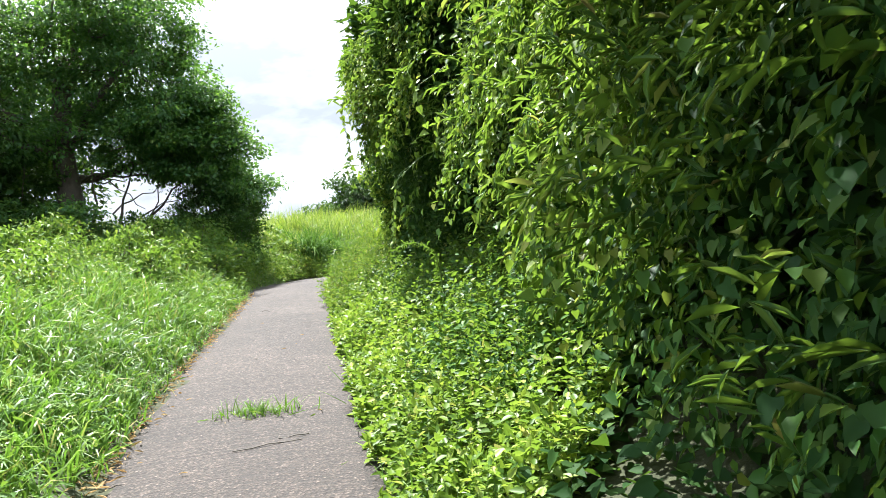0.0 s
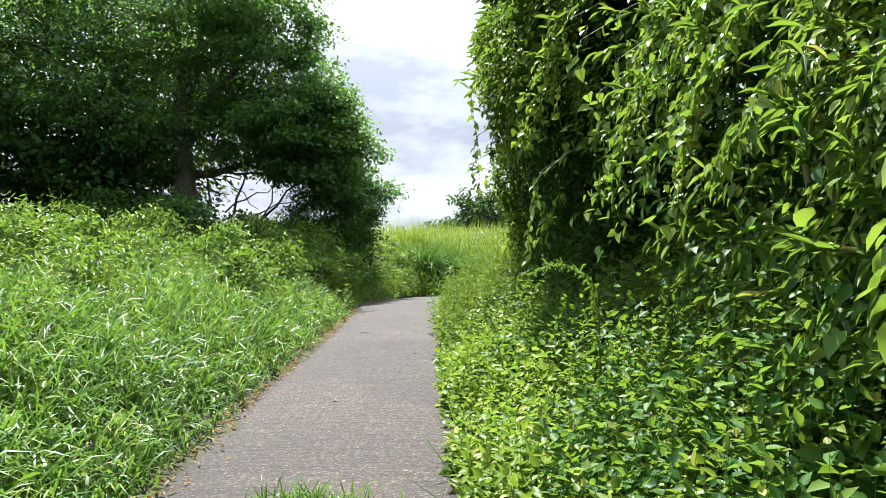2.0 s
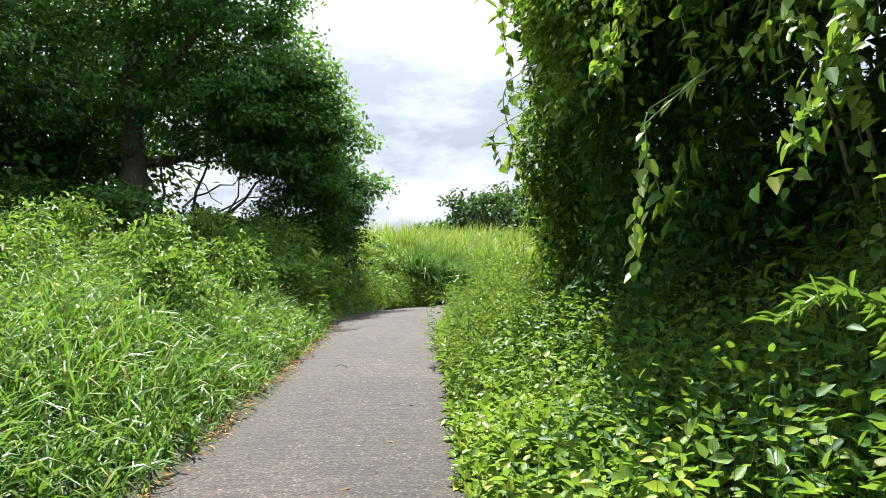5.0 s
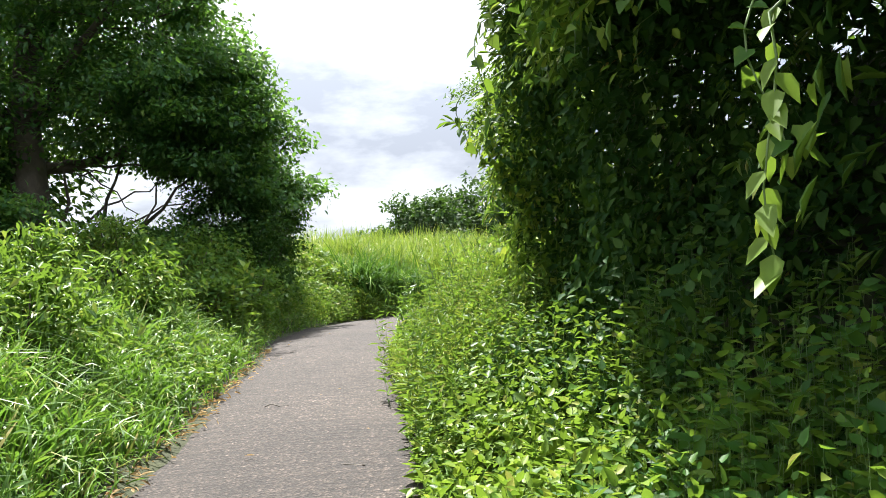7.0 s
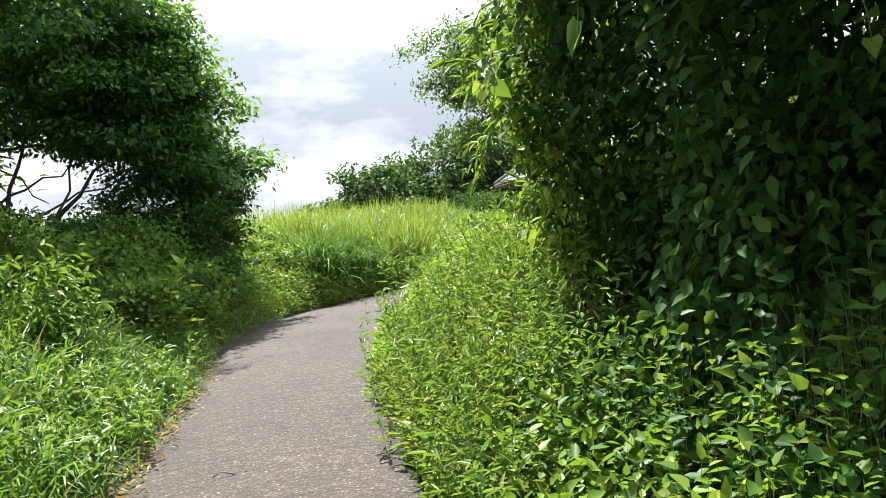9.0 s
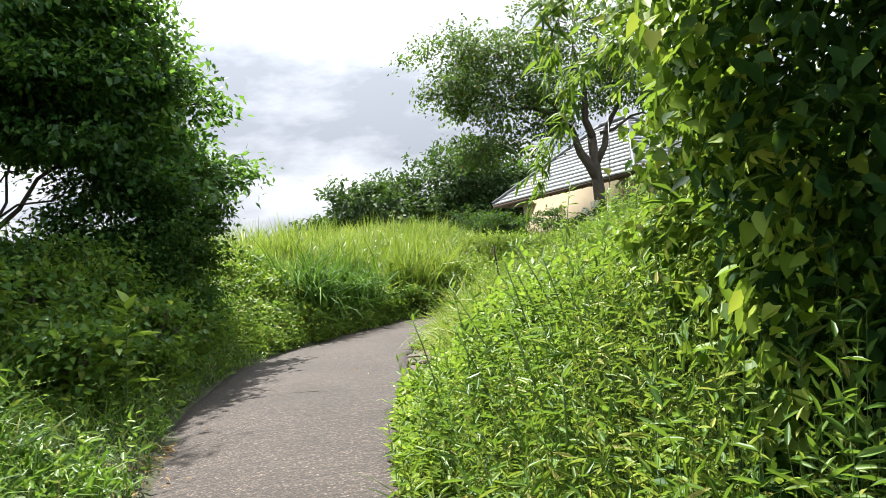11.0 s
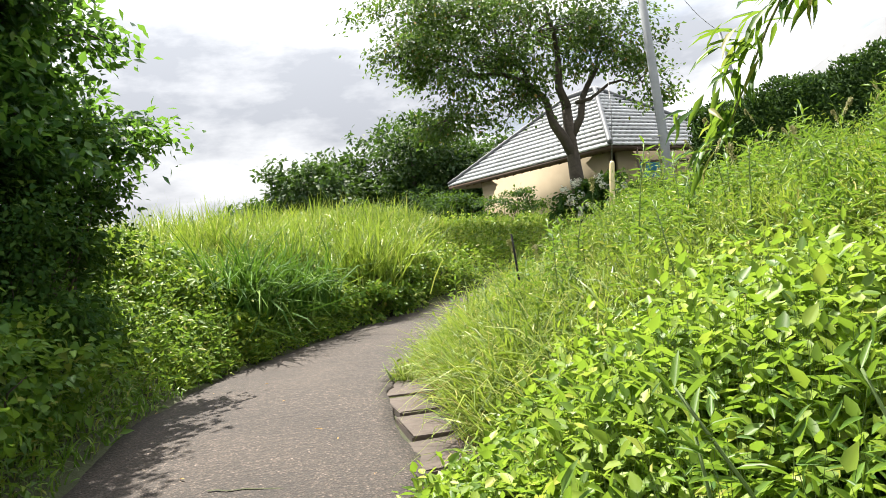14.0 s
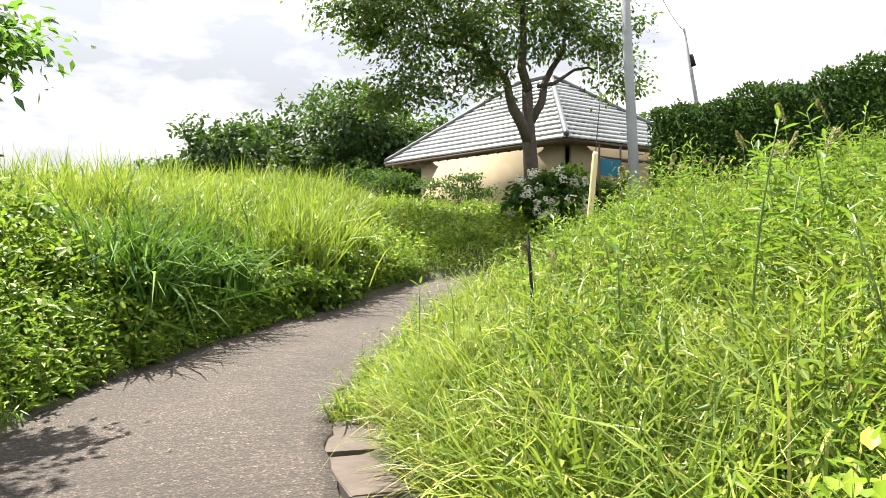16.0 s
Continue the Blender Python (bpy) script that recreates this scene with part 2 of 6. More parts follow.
FLOWER = leaf_mat("hydrangea_florets", [(0.0, (0.42, 0.46, 0.42)), (0.6, (0.55, 0.58, 0.56)), (1.0, (0.62, 0.56, 0.52))], 0.3, 0.7, 2.0, (0.6, 0.6, 0.5))
IRON = solid_mat("dark_sheet_metal", (0.012, 0.012, 0.013), (0.03, 0.028, 0.026), 8, 0.85, bumps=0.2, spec=0.15)

# ---------------------------------------------------------------- mesh helpers
RNG = np.random.default_rng(7)


def mesh_from(name, verts, loops, totals, mats, smooth=False, mat_idx=None):
    me = bpy.data.meshes.new(name)
    verts = np.asarray(verts, np.float32)
    me.vertices.add(len(verts))
    me.vertices.foreach_set("co", verts.ravel())
    me.loops.add(len(loops))
    me.loops.foreach_set("vertex_index", np.asarray(loops, np.int32))
    me.polygons.add(len(totals))
    starts = np.concatenate(([0], np.cumsum(totals)[:-1])).astype(np.int32)
    me.polygons.foreach_set("loop_start", starts)
    me.polygons.foreach_set("loop_total", np.asarray(totals, np.int32))
    for m in mats:
        me.materials.append(m)
    if mat_idx is not None:
        me.polygons.foreach_set("material_index", np.asarray(mat_idx, np.int32))
    if smooth:
        me.polygons.foreach_set("use_smooth", np.ones(len(totals), bool))
    me.update(calc_edges=True)
    me.validate()
    return me


class Heap:
    """Gathers many small pieces into one mesh."""

    def __init__(self):
        self.v, self.l, self.t, self.n = [], [], [], 0

    def add(self, tpl, pos, rot, size):
        v, l, t = tpl
        size = np.asarray(size, float)
        if size.ndim == 1:
            size = np.repeat(size[:, None], 3, 1)
        w = np.einsum("mij,mnj->mni", rot, v[None] * size[:, None, :]) + np.asarray(pos)[:, None]
        m, k = len(w), len(v)
        self.v.append(w.reshape(-1, 3))
        self.l.append((l[None] + (self.n + np.arange(m) * k)[:, None]).ravel())
        self.t.append(np.tile(t, m))
        self.n += m * k
        return self

    def raw(self, v, faces):
        v = np.asarray(v, float)
        self.v.append(v)
        self.l.append(np.concatenate([np.asarray(f) for f in faces]) + self.n)
        self.t.append(np.array([len(f) for f in faces]))
        self.n += len(v)
        return self

    def mesh(self, name, mat, smooth=True):
        return mesh_from(name, np.concatenate(self.v), np.concatenate(self.l), np.concatenate(self.t), [mat], smooth)


def part(name, me, parent, label=""):
    ob = new(name, me)
    ob.parent = parent
    return tagged(ob, label)


def empty(name, loc, label, category, group="", kind=""):
    ob = new(name)
    ob.location = loc
    ob.empty_display_size = 0.1
    return tagged(ob, label, category, group, kind)


def tpl(verts, faces):
    return np.array(verts, float), np.concatenate([np.array(f) for f in faces]), np.array([len(f) for f in faces])


def lance(w, droop=0.15):
    return tpl([(0, 0, 0), (-w, .32, .04), (0, .4, -.02), (w, .32, .04), (-w * .62, .7, -.02), (0, .72, -.07), (w * .62, .7, -.02), (0, 1, -droop)],
               [(0, 2, 1), (0, 3, 2), (1, 2, 5, 4), (2, 3, 6, 5), (4, 5, 7), (5, 6, 7)])


def slim(w, droop=0.12):
    """A narrow leaf folded along its rib."""
    return tpl([(0, 0, 0), (-w, .3, .05), (-w * .72, .66, .02), (0, 1, -droop), (w * .72, .66, .02), (w, .3, .05)], [(0, 3, 2, 1), (0, 5, 4, 3)])


HEART = tpl([(0, 0, 0), (-.31, -.1, .03), (-.43, .2, .07), (-.24, .62, .02), (0, 1, -.16), (.24, .62, .02), (.43, .2, .07), (.31, -.1, .03)], [(0, 4, 3, 2, 1), (0, 7, 6, 5, 4)])
OVATE = tpl([(0, 0, 0), (-.27, .24, .06), (-.23, .58, .03), (0, 1, -.16), (.23, .58, .03), (.27, .24, .06)], [(0, 3, 2, 1), (0, 5, 4, 3)])
LANCE, NARROW, REED = slim(0.11), slim(0.065, 0.25), slim(0.075, 0.22)
SPRAY = lance(0.1, 0.2)
DIAMOND = tpl([(0, 0, 0), (-.28, .42, .06), (0, 1, -.06), (.28, .42, .06)], [(0, 2, 1), (0, 3, 2)])


def blade(bend, segs=3):
    v, f = [], []
    for i in range(segs + 1):
        s = i / segs
        a = bend * s
        y = (1 - math.cos(a)) / max(bend, 1e-3)
        z = math.sin(a) / max(bend, 1e-3)
        w = 0.5 * (1 - s ** 2.2) * (0.65 + 0.6 * s if s < 0.5 else 0.95)
        if i == segs:
            v.append((0, y, z))
        else:
            v += [(-w, y, z), (w, y, z)]
    for i in range(segs - 1):
        f.append((2 * i, 2 * i + 1, 2 * i + 3, 2 * i + 2))
    k = 2 * (segs - 1)
    f.append((k, k + 1, k + 2))
    return tpl(v, f)


BLADES = [blade(0.5), blade(1.1), blade(1.7), blade(2.3)]


def unit(v):
    return v / np.maximum(np.linalg.norm(v, axis=1, keepdims=True), 1e-9)


def frames_for(axis, normal):
    y = unit(axis)
    x = unit(np.cross(y, normal))
    return np.stack([x, y, np.cross(x, y)], 2)


def yaw_frames(yaw, lean, lean_dir):
    """Upright frames turned by yaw and leaning by lean towards lean_dir."""
    up = np.stack([np.sin(lean) * np.cos(lean_dir), np.sin(lean) * np.sin(lean_dir), np.cos(lean)], 1)
    f = np.stack([np.cos(yaw), np.sin(yaw), np.zeros_like(yaw)], 1)
    x = unit(np.cross(f, up))
    return np.stack([x, np.cross(up, x), up], 2)


def tube(points, radii, sides=7):
    P = np.array(points, float)
    T = unit(np.gradient(P, axis=0))
    ref = np.array([1.0, 0.13, 0.0]) if abs(T[0][0]) < 0.8 else np.array([0.1, 1.0, 0.0])
    v, f = [], []
    a = np.arange(sides) * 2 * math.pi / sides
    for p, t, r in zip(P, T, radii):
        x = np.cross(t, ref)
        x /= np.linalg.norm(x)
        y = np.cross(t, x)
        v += [p + r * (math.cos(k) * x + math.sin(k) * y) for k in a]
    for i in range(len(P) - 1):
        for k in range(sides):
            f.append((i * sides + k, i * sides + (k + 1) % sides, (i + 1) * sides + (k + 1) % sides, (i + 1) * sides + k))
    f.append(tuple(range(sides - 1, -1, -1)))
    f.append(tuple(range((len(P) - 1) * sides, len(P) * sides)))
    return v, f


def bend_line(a, b, n=6, wob=0.1, rise=0.0, rng=RNG):
    a, b = np.array(a, float), np.array(b, float)
    s = np.linspace(0, 1, n)[:, None]
    p = a + (b - a) * s
    p[1:-1] += rng.normal(0, wob, (n - 2, 3))
    p[:, 2] += rise * np.sin(s[:, 0] * math.pi)
    return p


def box_mesh(name, size, mat, bevel=0.01, at=(0, 0, 0)):
    bm = bmesh.new()
    bmesh.ops.create_cube(bm, size=1, matrix=Matrix.Translation(at) @ Matrix.Diagonal((*size, 1)))
    if bevel:
        bmesh.ops.bevel(bm, geom=list(bm.edges), offset=bevel, segments=2, affect="EDGES")
    me = bpy.data.meshes.new(name)
    bm.to_mesh(me)
    bm.free()
    me.materials.append(mat)
    return me


# ---------------------------------------------------------------- the lie of the land
LEFT = np.array([(-.45, -9), (-.6, -4), (-.85, 0), (-1.0, 3.8), (-1.2, 5.5), (-1.28, 6.5), (-1.38, 8), (-1.52, 10.3), (-1.64, 12.5), (-1.86, 15), (-2.08, 17),
                 (-1.9, 19.3), (-1.5, 20.7), (-1.0, 21.8), (-.35, 22.8), (.24, 23.9), (1.4, 25.4), (3.2, 27.0), (6.0, 28.6), (10, 30)])
RIGHT = np.array([(1.2, -9), (1.0, -4), (.85, 0), (.62, 3.3), (.46, 4.9), (.27, 7), (.12, 8.5), (.06, 10), (-.1, 11.5), (-.22, 13), (-.14, 15),
                  (.04, 16.2), (.08, 17.8), (.12, 18.9), (.55, 20), (1.0, 21.2), (1.7, 22.6), (3.0, 24.0), (4.8, 25.2), (7.2, 26.4), (11, 27.5)])
LANE_Y = [-12, -5, 0, 5.2, 10.5, 15.5, 19, 21.4, 24, 26, 28, 31]
LANE_Z = [-1.05, -.58, -.22, .2, .67, 1.03, 1.13, 1.2, 1.32, 1.55, 1.9, 2.3]


def resample(poly, step):
    d = np.concatenate(([0], np.cumsum(np.linalg.norm(np.diff(poly, axis=0), axis=1))))
    s = np.arange(0, d[-1], step)
    p = np.stack([np.interp(s, d, poly[:, 0]), np.interp(s, d, poly[:, 1])], 1)
    k = np.ones(9) / 9
    for c in (0, 1):
        p[4:-4, c] = np.convolve(p[:, c], k, "valid")
    return p


LS, RS = resample(LEFT, 0.2), resample(RIGHT, 0.2)


def lane_height(y):
    return np.interp(y, LANE_Y, LANE_Z)


def nearest(poly, xy):
    best, idx = np.full(len(xy), 1e9), np.zeros(len(xy), int)
    for a in range(0, len(xy), 20000):
        q = xy[a:a + 20000]
        d = (q[:, None, 0] - poly[None, :, 0]) ** 2 + (q[:, None, 1] - poly[None, :, 1]) ** 2
        i = d.argmin(1)
        idx[a:a + 20000], best[a:a + 20000] = i, np.sqrt(d[np.arange(len(q)), i])
    return best, idx


def side(xy):
    """Distance outside the lane to the left, and to the right (0 on the lane), and the lane's height beside the point."""
    dl, il = nearest(LS, xy)
    dr, ir = nearest(RS, xy)
    tl = LS[np.minimum(il + 1, len(LS) - 1)] - LS[np.maximum(il - 1, 0)]
    tr = RS[np.minimum(ir + 1, len(RS) - 1)] - RS[np.maximum(ir - 1, 0)]
    cl = tl[:, 0] * (xy[:, 1] - LS[il, 1]) - tl[:, 1] * (xy[:, 0] - LS[il, 0])
    cr = tr[:, 0] * (xy[:, 1] - RS[ir, 1]) - tr[:, 1] * (xy[:, 0] - RS[ir, 0])
    outl, outr = np.where(cl > 0, dl, 0), np.where(cr < 0, dr, 0)
    both = (outl > 0) & (outr > 0)
    outl = np.where(both & (dr < dl), 0, outl)
    outr = np.where(both & (dl <= dr), 0, outr)
    y = np.where(outl > 0, LS[il, 1], np.where(outr > 0, RS[ir, 1], 0.5 * (LS[il, 1] + RS[ir, 1])))
    return outl, outr, lane_height(y)


def lumps(xy):
    """Uneven height of the growth, about 0.4 to 1.5, from broad swells to single clumps."""
    x, y = xy[:, 0], xy[:, 1]
    a = np.sin(1.3 * x + .9 * np.sin(.8 * y)) * np.sin(1.1 * y + .7 * np.sin(1.2 * x) + 1.0)
    b = np.sin(3.1 * x + 1.3 * np.sin(2.1 * y)) * np.sin(2.7 * y + .9 * np.sin(2.6 * x))
    c = np.sin(6.7 * x + 2.0 * np.sin(3.3 * y)) * np.sin(6.1 * y + np.sin(5.2 * x))
    return .95 + .22 * a + .2 * b + .16 * c


def smooth(a, b, x):
    t = np.clip((x - a) / (b - a), 0, 1)
    return t * t * (3 - 2 * t)


def ground_z(xy):
    xy = np.asarray(xy, float).reshape(-1, 2)
    x, y = xy[:, 0], xy[:, 1]
    dl, dr, z0 = side(xy)
    bank = np.interp(dl, [0, .12, 1.4, 3, 5, 9, 16, 60], [-.03, .03, .62, 1.12, 1.35, 1.2, .4, -4])
    bank = bank * (1 - .37 * smooth(.8, 3.2, dl) * (1 - smooth(13, 17.5, y)))
    hill = np.interp(dl, [0, .15, .8, 1.8, 4, 12, 30, 90], [-.03, .05, .48, 1.0, 1.5, 1.6, 2.2, 6])
    hill = hill * (1 - .38 * smooth(1.0, 4.0, x) * smooth(24, 28, y))
    left = bank + (hill - bank) * smooth(19.0, 22.0, y + 0.25 * x)
    thick = np.interp(dr, [0, .2, .9, 1.5, 2.4, 4, 20], [-.03, .0, .15, .35, 1.3, 2.7, 4])
    slope = np.interp(dr, [0, .42, 1, 2.5, 4.5, 8, 14, 60], [-.05, -.02, .35, 1.0, 1.5, 2.0, 2.4, 6])
    right = thick + (slope - thick) * smooth(11.5, 14.5, y)
    bumps = 0.05 * np.sin(1.7 * x + .6 * y) * np.sin(1.3 * y - .4 * x) * np.clip((dl + dr) * 0.7, 0, 1)
    on = (dl <= 0) & (dr <= 0)
    z = z0 + np.where(dl > 0, left, np.where(dr > 0, right, -.05)) + bumps
    house_pad = np.exp(-(((x - 9.5) / 6) ** 2 + ((y - 37) / 6) ** 2))
    z = np.where(on, z, z * (1 - house_pad) + 2.85 * house_pad)
    far = np.maximum(smooth(60, 400, np.hypot(x, y)), 0)
    return z * (1 - far) + far * np.where((x < -20) | (y < -20), -25.0, 6.0)


def at_ground(x, y):
    return float(ground_z([(x, y)])[0])


def build_ground():
    gx = np.concatenate(([-3000, -1200, -500, -220, -110, -60, -36, -24], np.arange(-17, 17.01, 0.28), [20, 26, 36, 60, 110, 220, 500, 1200, 3000]))
    gy = np.concatenate(([-3000, -1000, -300, -120, -50, -25, -14], np.arange(-9, 34.01, 0.28), np.arange(35, 60, 1.5), [70, 90, 130, 220, 500, 1200, 3000]))
    X, Y = np.meshgrid(gx, gy)
    xy = np.stack([X.ravel(), Y.ravel()], 1)
    z = ground_z(xy)
    v = np.column_stack([xy, z])
    nx, ny = len(gx), len(gy)
    i = (np.arange(ny - 1)[:, None] * nx + np.arange(nx - 1)[None]).ravel()
    loops = np.stack([i, i + 1, i + nx + 1, i + nx], 1).ravel()
    ob = new("ground", mesh_from("ground", v, loops, np.full(len(i), 4), [SOIL], True))
    tagged(ob, "brown soil ground of the banks under dense summer weeds", "ground", kind="structure")


def build_lane():
    n, across = 420, 15
    tl, tr = np.linspace(0, len(LS) - 1, n), np.linspace(0, len(RS) - 1, n)
    ix_l, ix_r = np.arange(len(LS)), np.arange(len(RS))
    L = np.stack([np.interp(tl, ix_l, LS[:, k]) for k in (0, 1)], 1)
    R = np.stack([np.interp(tr, ix_r, RS[:, k]) for k in (0, 1)], 1)
    rng = np.random.default_rng(3)
    jl = np.convolve(rng.normal(0, 0.07, n + 4), np.ones(5) / 5, "valid")[:, None]
    jr = np.convolve(rng.normal(0, 0.07, n + 4), np.ones(5) / 5, "valid")[:, None]
    d = unit(R - L)
    L, R = L + d * jl - 0.05 * d, R + d * jr + 0.05 * d
    s = np.linspace(0, 1, across)
    P = L[:, None] * (1 - s)[None, :, None] + R[:, None] * s[None, :, None]
    z = lane_height(P[..., 1]) + 0.03 * (1 - (2 * s - 1) ** 2)[None] + 0.006 * np.sin(P[..., 0] * 3 + P[..., 1] * 2.1)
    z = lane_height(0.5 * (L + R)[:, 1])[:, None] * 0.5 + 0.5 * lane_height(P[..., 1]) + (z - lane_height(P[..., 1]))
    top = np.concatenate([P, z[..., None]], 2)
    low = np.concatenate([top[:, :1] - (0, 0, .12), top, top[:, -1:] - (0, 0, .12)], 1)
    w = across + 2
    i = (np.arange(n - 1)[:, None] * w + np.arange(w - 1)[None]).ravel()
    loops = np.stack([i, i + 1, i + w + 1, i + w], 1).ravel()
    ob = new("road", mesh_from("road", low.reshape(-1, 3), loops, np.full(len(i), 4), [PAVING], True))
    tagged(ob, "narrow grey-brown lane of worn coarse aggregate climbing the slope", "lane", kind="structure")


build_ground()
build_lane()

# ---------------------------------------------------------------- growth


def stuff(name, heap, mat, label, category):
    return tagged(new(name, heap.mesh(name, mat)), label, category, kind="stuff")


def density_points(n, box, keep, rng):
    """Random ground points in box whose keep() value, 0 to 1, beats a die."""
    x0, x1, y0, y1 = box
    xy = np.column_stack([rng.uniform(x0, x1, n), rng.uniform(y0, y1, n)])
    dl, dr, z0 = side(xy)
    k = keep(xy, dl, dr) > rng.uniform(0, 1, n)
    xy = xy[k]
    return np.column_stack([xy, ground_z(xy)]), dl[k], dr[k]


def add_blades(heap, base, height, width, rng, bends=(0, 1, 2), lean=0.35):
    n = len(base)
    which = rng.integers(0, len(bends), n)
    rot = yaw_frames(rng.uniform(0, 6.283, n), np.abs(rng.normal(0, lean, n)), rng.uniform(0, 6.283, n))
    for k, b in enumerate(bends):
        s = which == k
        size = np.column_stack([width[s], height[s], height[s]])
        heap.add(BLADES[b], base[s], rot[s], size)


def patch_noise(xy, scale, seed=0.0):
    return 0.5 + 0.25 * (np.sin(xy[:, 0] * scale + seed) + np.sin(xy[:, 1] * scale * 1.13 + 1.7 * seed + 0.7 * np.sin(xy[:, 0] * scale * .6)))


def stalk_weeds(leaves, stems, base, height, rng, leaf=LANCE, pairs=8, size=0.09, droop=0.2, jit=0.5):
    """Upright weeds: a stalk with leaves set round it."""
    n = len(base)
    lean = np.abs(rng.normal(0, 0.16, n))
    ld = rng.uniform(0, 6.283, n)
    up = np.stack([np.sin(lean) * np.cos(ld), np.sin(lean) * np.sin(ld), np.cos(lean)], 1)
    if stems is not None:
        rot = yaw_frames(rng.uniform(0, 6.283, n), lean, ld)
        stems.add(STALK, base, rot, np.column_stack([0.0016 + 0 * height, 0.0016 + 0 * height, height * .96]))
    for k in range(pairs):
        s = (k + 1.5) / (pairs + 0.5)
        p = base + up * (height * s)[:, None]
        a = k * 2.4 + ld + rng.normal(0, 0.4, n)
        el = rng.normal(0.25 + 0.5 * s ** 3, 0.2 + 0.4 * jit, n) - droop
        ax = np.stack([np.cos(a) * np.cos(el), np.sin(a) * np.cos(el), np.sin(el)], 1)
        nm = np.array([0, 0, 1.0]) + rng.normal(0, jit, (n, 3))
        leaves.add(leaf, p, frames_for(ax, nm), size * rng.uniform(0.5, 1.35, n) * (1.15 - 0.5 * s ** 2))


LEAFY = slim(0.19, 0.18)
BROAD = slim(0.27, 0.14)
STALK = tpl([(1, 0, 0), (-.5, .87, 0), (-.5, -.87, 0), (.5, 0, 1), (-.25, .43, 1), (-.25, -.43, 1)], [(0, 1, 4, 3), (1, 2, 5, 4), (2, 0, 3, 5)])


def left_bank():
    rng = np.random.default_rng(11)
    zone = lambda xy, dl, dr: np.where((dl > 0.02) & (xy[:, 1] + .25 * xy[:, 0] < 20.4), np.clip(1.25 - dl * 0.16, 0.1, 1), 0)
    # grass that hangs over the lane's edge and fills the lower bank
    p, dl, dr = density_points(98000, (-9, 0, -3, 21.5), lambda xy, dl, dr: zone(xy, dl, dr) * np.clip(0.5 + patch_noise(xy, 1.3), 0, 1) * np.interp(dl, [0, 1.6, 2.6, 9], [1, 1, .3, .2]), rng)
    h = Heap()
    tall = np.interp(dl, [0, .25, .8, 2, 5], [.13, .28, .46, .5, .45]) * rng.uniform(0.6, 1.3, len(p)) * lumps(p)
    add_blades(h, p, tall, rng.uniform(.011, .022, len(p)), rng, (1, 2, 3, 3), 0.5)
    q, dl2, dr2 = density_points(26000, (-4.2, -.5, 1.5, 14), lambda xy, dl, dr: np.where((dl > .1) & (dl < 2.4), np.clip(1.15 - dl * .35, 0, 1) * np.clip(.2 + patch_noise(xy, 2.1, 5.0), .1, 1), 0), rng)
    add_blades(h, q, np.interp(dl2, [0, .3, 1, 2.4], [.2, .36, .55, .55]) * rng.uniform(.6, 1.2, len(q)) * lumps(q), rng.uniform(.014, .026, len(q)), rng, (2, 3, 3), .45)
    stuff("bank_grass", h, GRASS, "lush bright green arching grass on the lane bank", "grass")
    # leafy weeds, denser higher on the bank
    p, dl, dr = density_points(21000, (-9, 0, -3, 21.5), lambda xy, dl, dr: zone(xy, dl, dr) * np.clip((dl - 0.5) * 0.55, np.where(xy[:, 1] > 11, .45, .06), 1) * np.clip(0.3 + patch_noise(xy, 0.9, 2.0), 0, 1), rng)
    h, st = Heap(), Heap()
    stalk_weeds(h, st, p, rng.uniform(.3, .62, len(p)) * lumps(p) ** 1.6, rng, LEAFY, 9, 0.08)
    stuff("bank_weeds", h, WEED, "pale green leafy weeds crowding the bank", "weeds")
    stuff("bank_weed_stalks", st, STEM, "thin green stalks of the bank weeds", "weeds")
    # coarser growth farther back
    p, dl, dr = density_points(9000, (-17, -8, -4, 22), lambda xy, dl, dr: np.where(dl > 6, 1, 0), rng)
    h = Heap()
    add_blades(h, p, rng.uniform(.4, .8, len(p)), rng.uniform(.03, .06, len(p)), rng, (1, 2, 3), .5)
    stuff("meadow_grass", h, GRASS, "rough green meadow grass behind the bank", "grass")
    # leafy scrub standing out of the bank
    for x, y, k in ((-3.2, 8.2, .4), (-4.0, 10.4, .5), (-3.3, 12.0, .45), (-2.9, 13.2, .4), (-4.7, 9.2, .5), (-5.5, 10.8, .55), (-2.5, 10.7, .35), (-3.6, 14.6, .5), (-4.9, 13.0, .55),
                    (-5.8, 8.2, .5), (-3.9, 6.6, .4), (-6.4, 13.2, .6), (-3.3, 17.6, .5)):
        bush("bank_shrub", (x, y), [((0, 0, k), (k, k * .9, k * .85), int(130 * k))], WEED, "leafy pale green shrub standing out of the bank", LEAFY, .085, rng, 24)
    # dry litter along the lane's edge
    e = rng.integers(12, 120, 1500)
    pos = np.column_stack([LS[e] + rng.normal(0, .06, (1500, 2)), np.zeros(1500)])
    pos[:, 2] = np.maximum(ground_z(pos[:, :2]), lane_height(pos[:, 1])) + 0.02
    ax = rng.normal(0, 1, (1500, 3)) * (1, 1, .25)
    h = Heap().add(LANCE, pos, frames_for(ax, np.array([0, 0, 1.]) + rng.normal(0, .4, (1500, 3))), rng.uniform(.03, .09, 1500))
    stuff("edge_litter", h, DRY, "dry brown leaf litter along the lane edge", "litter")


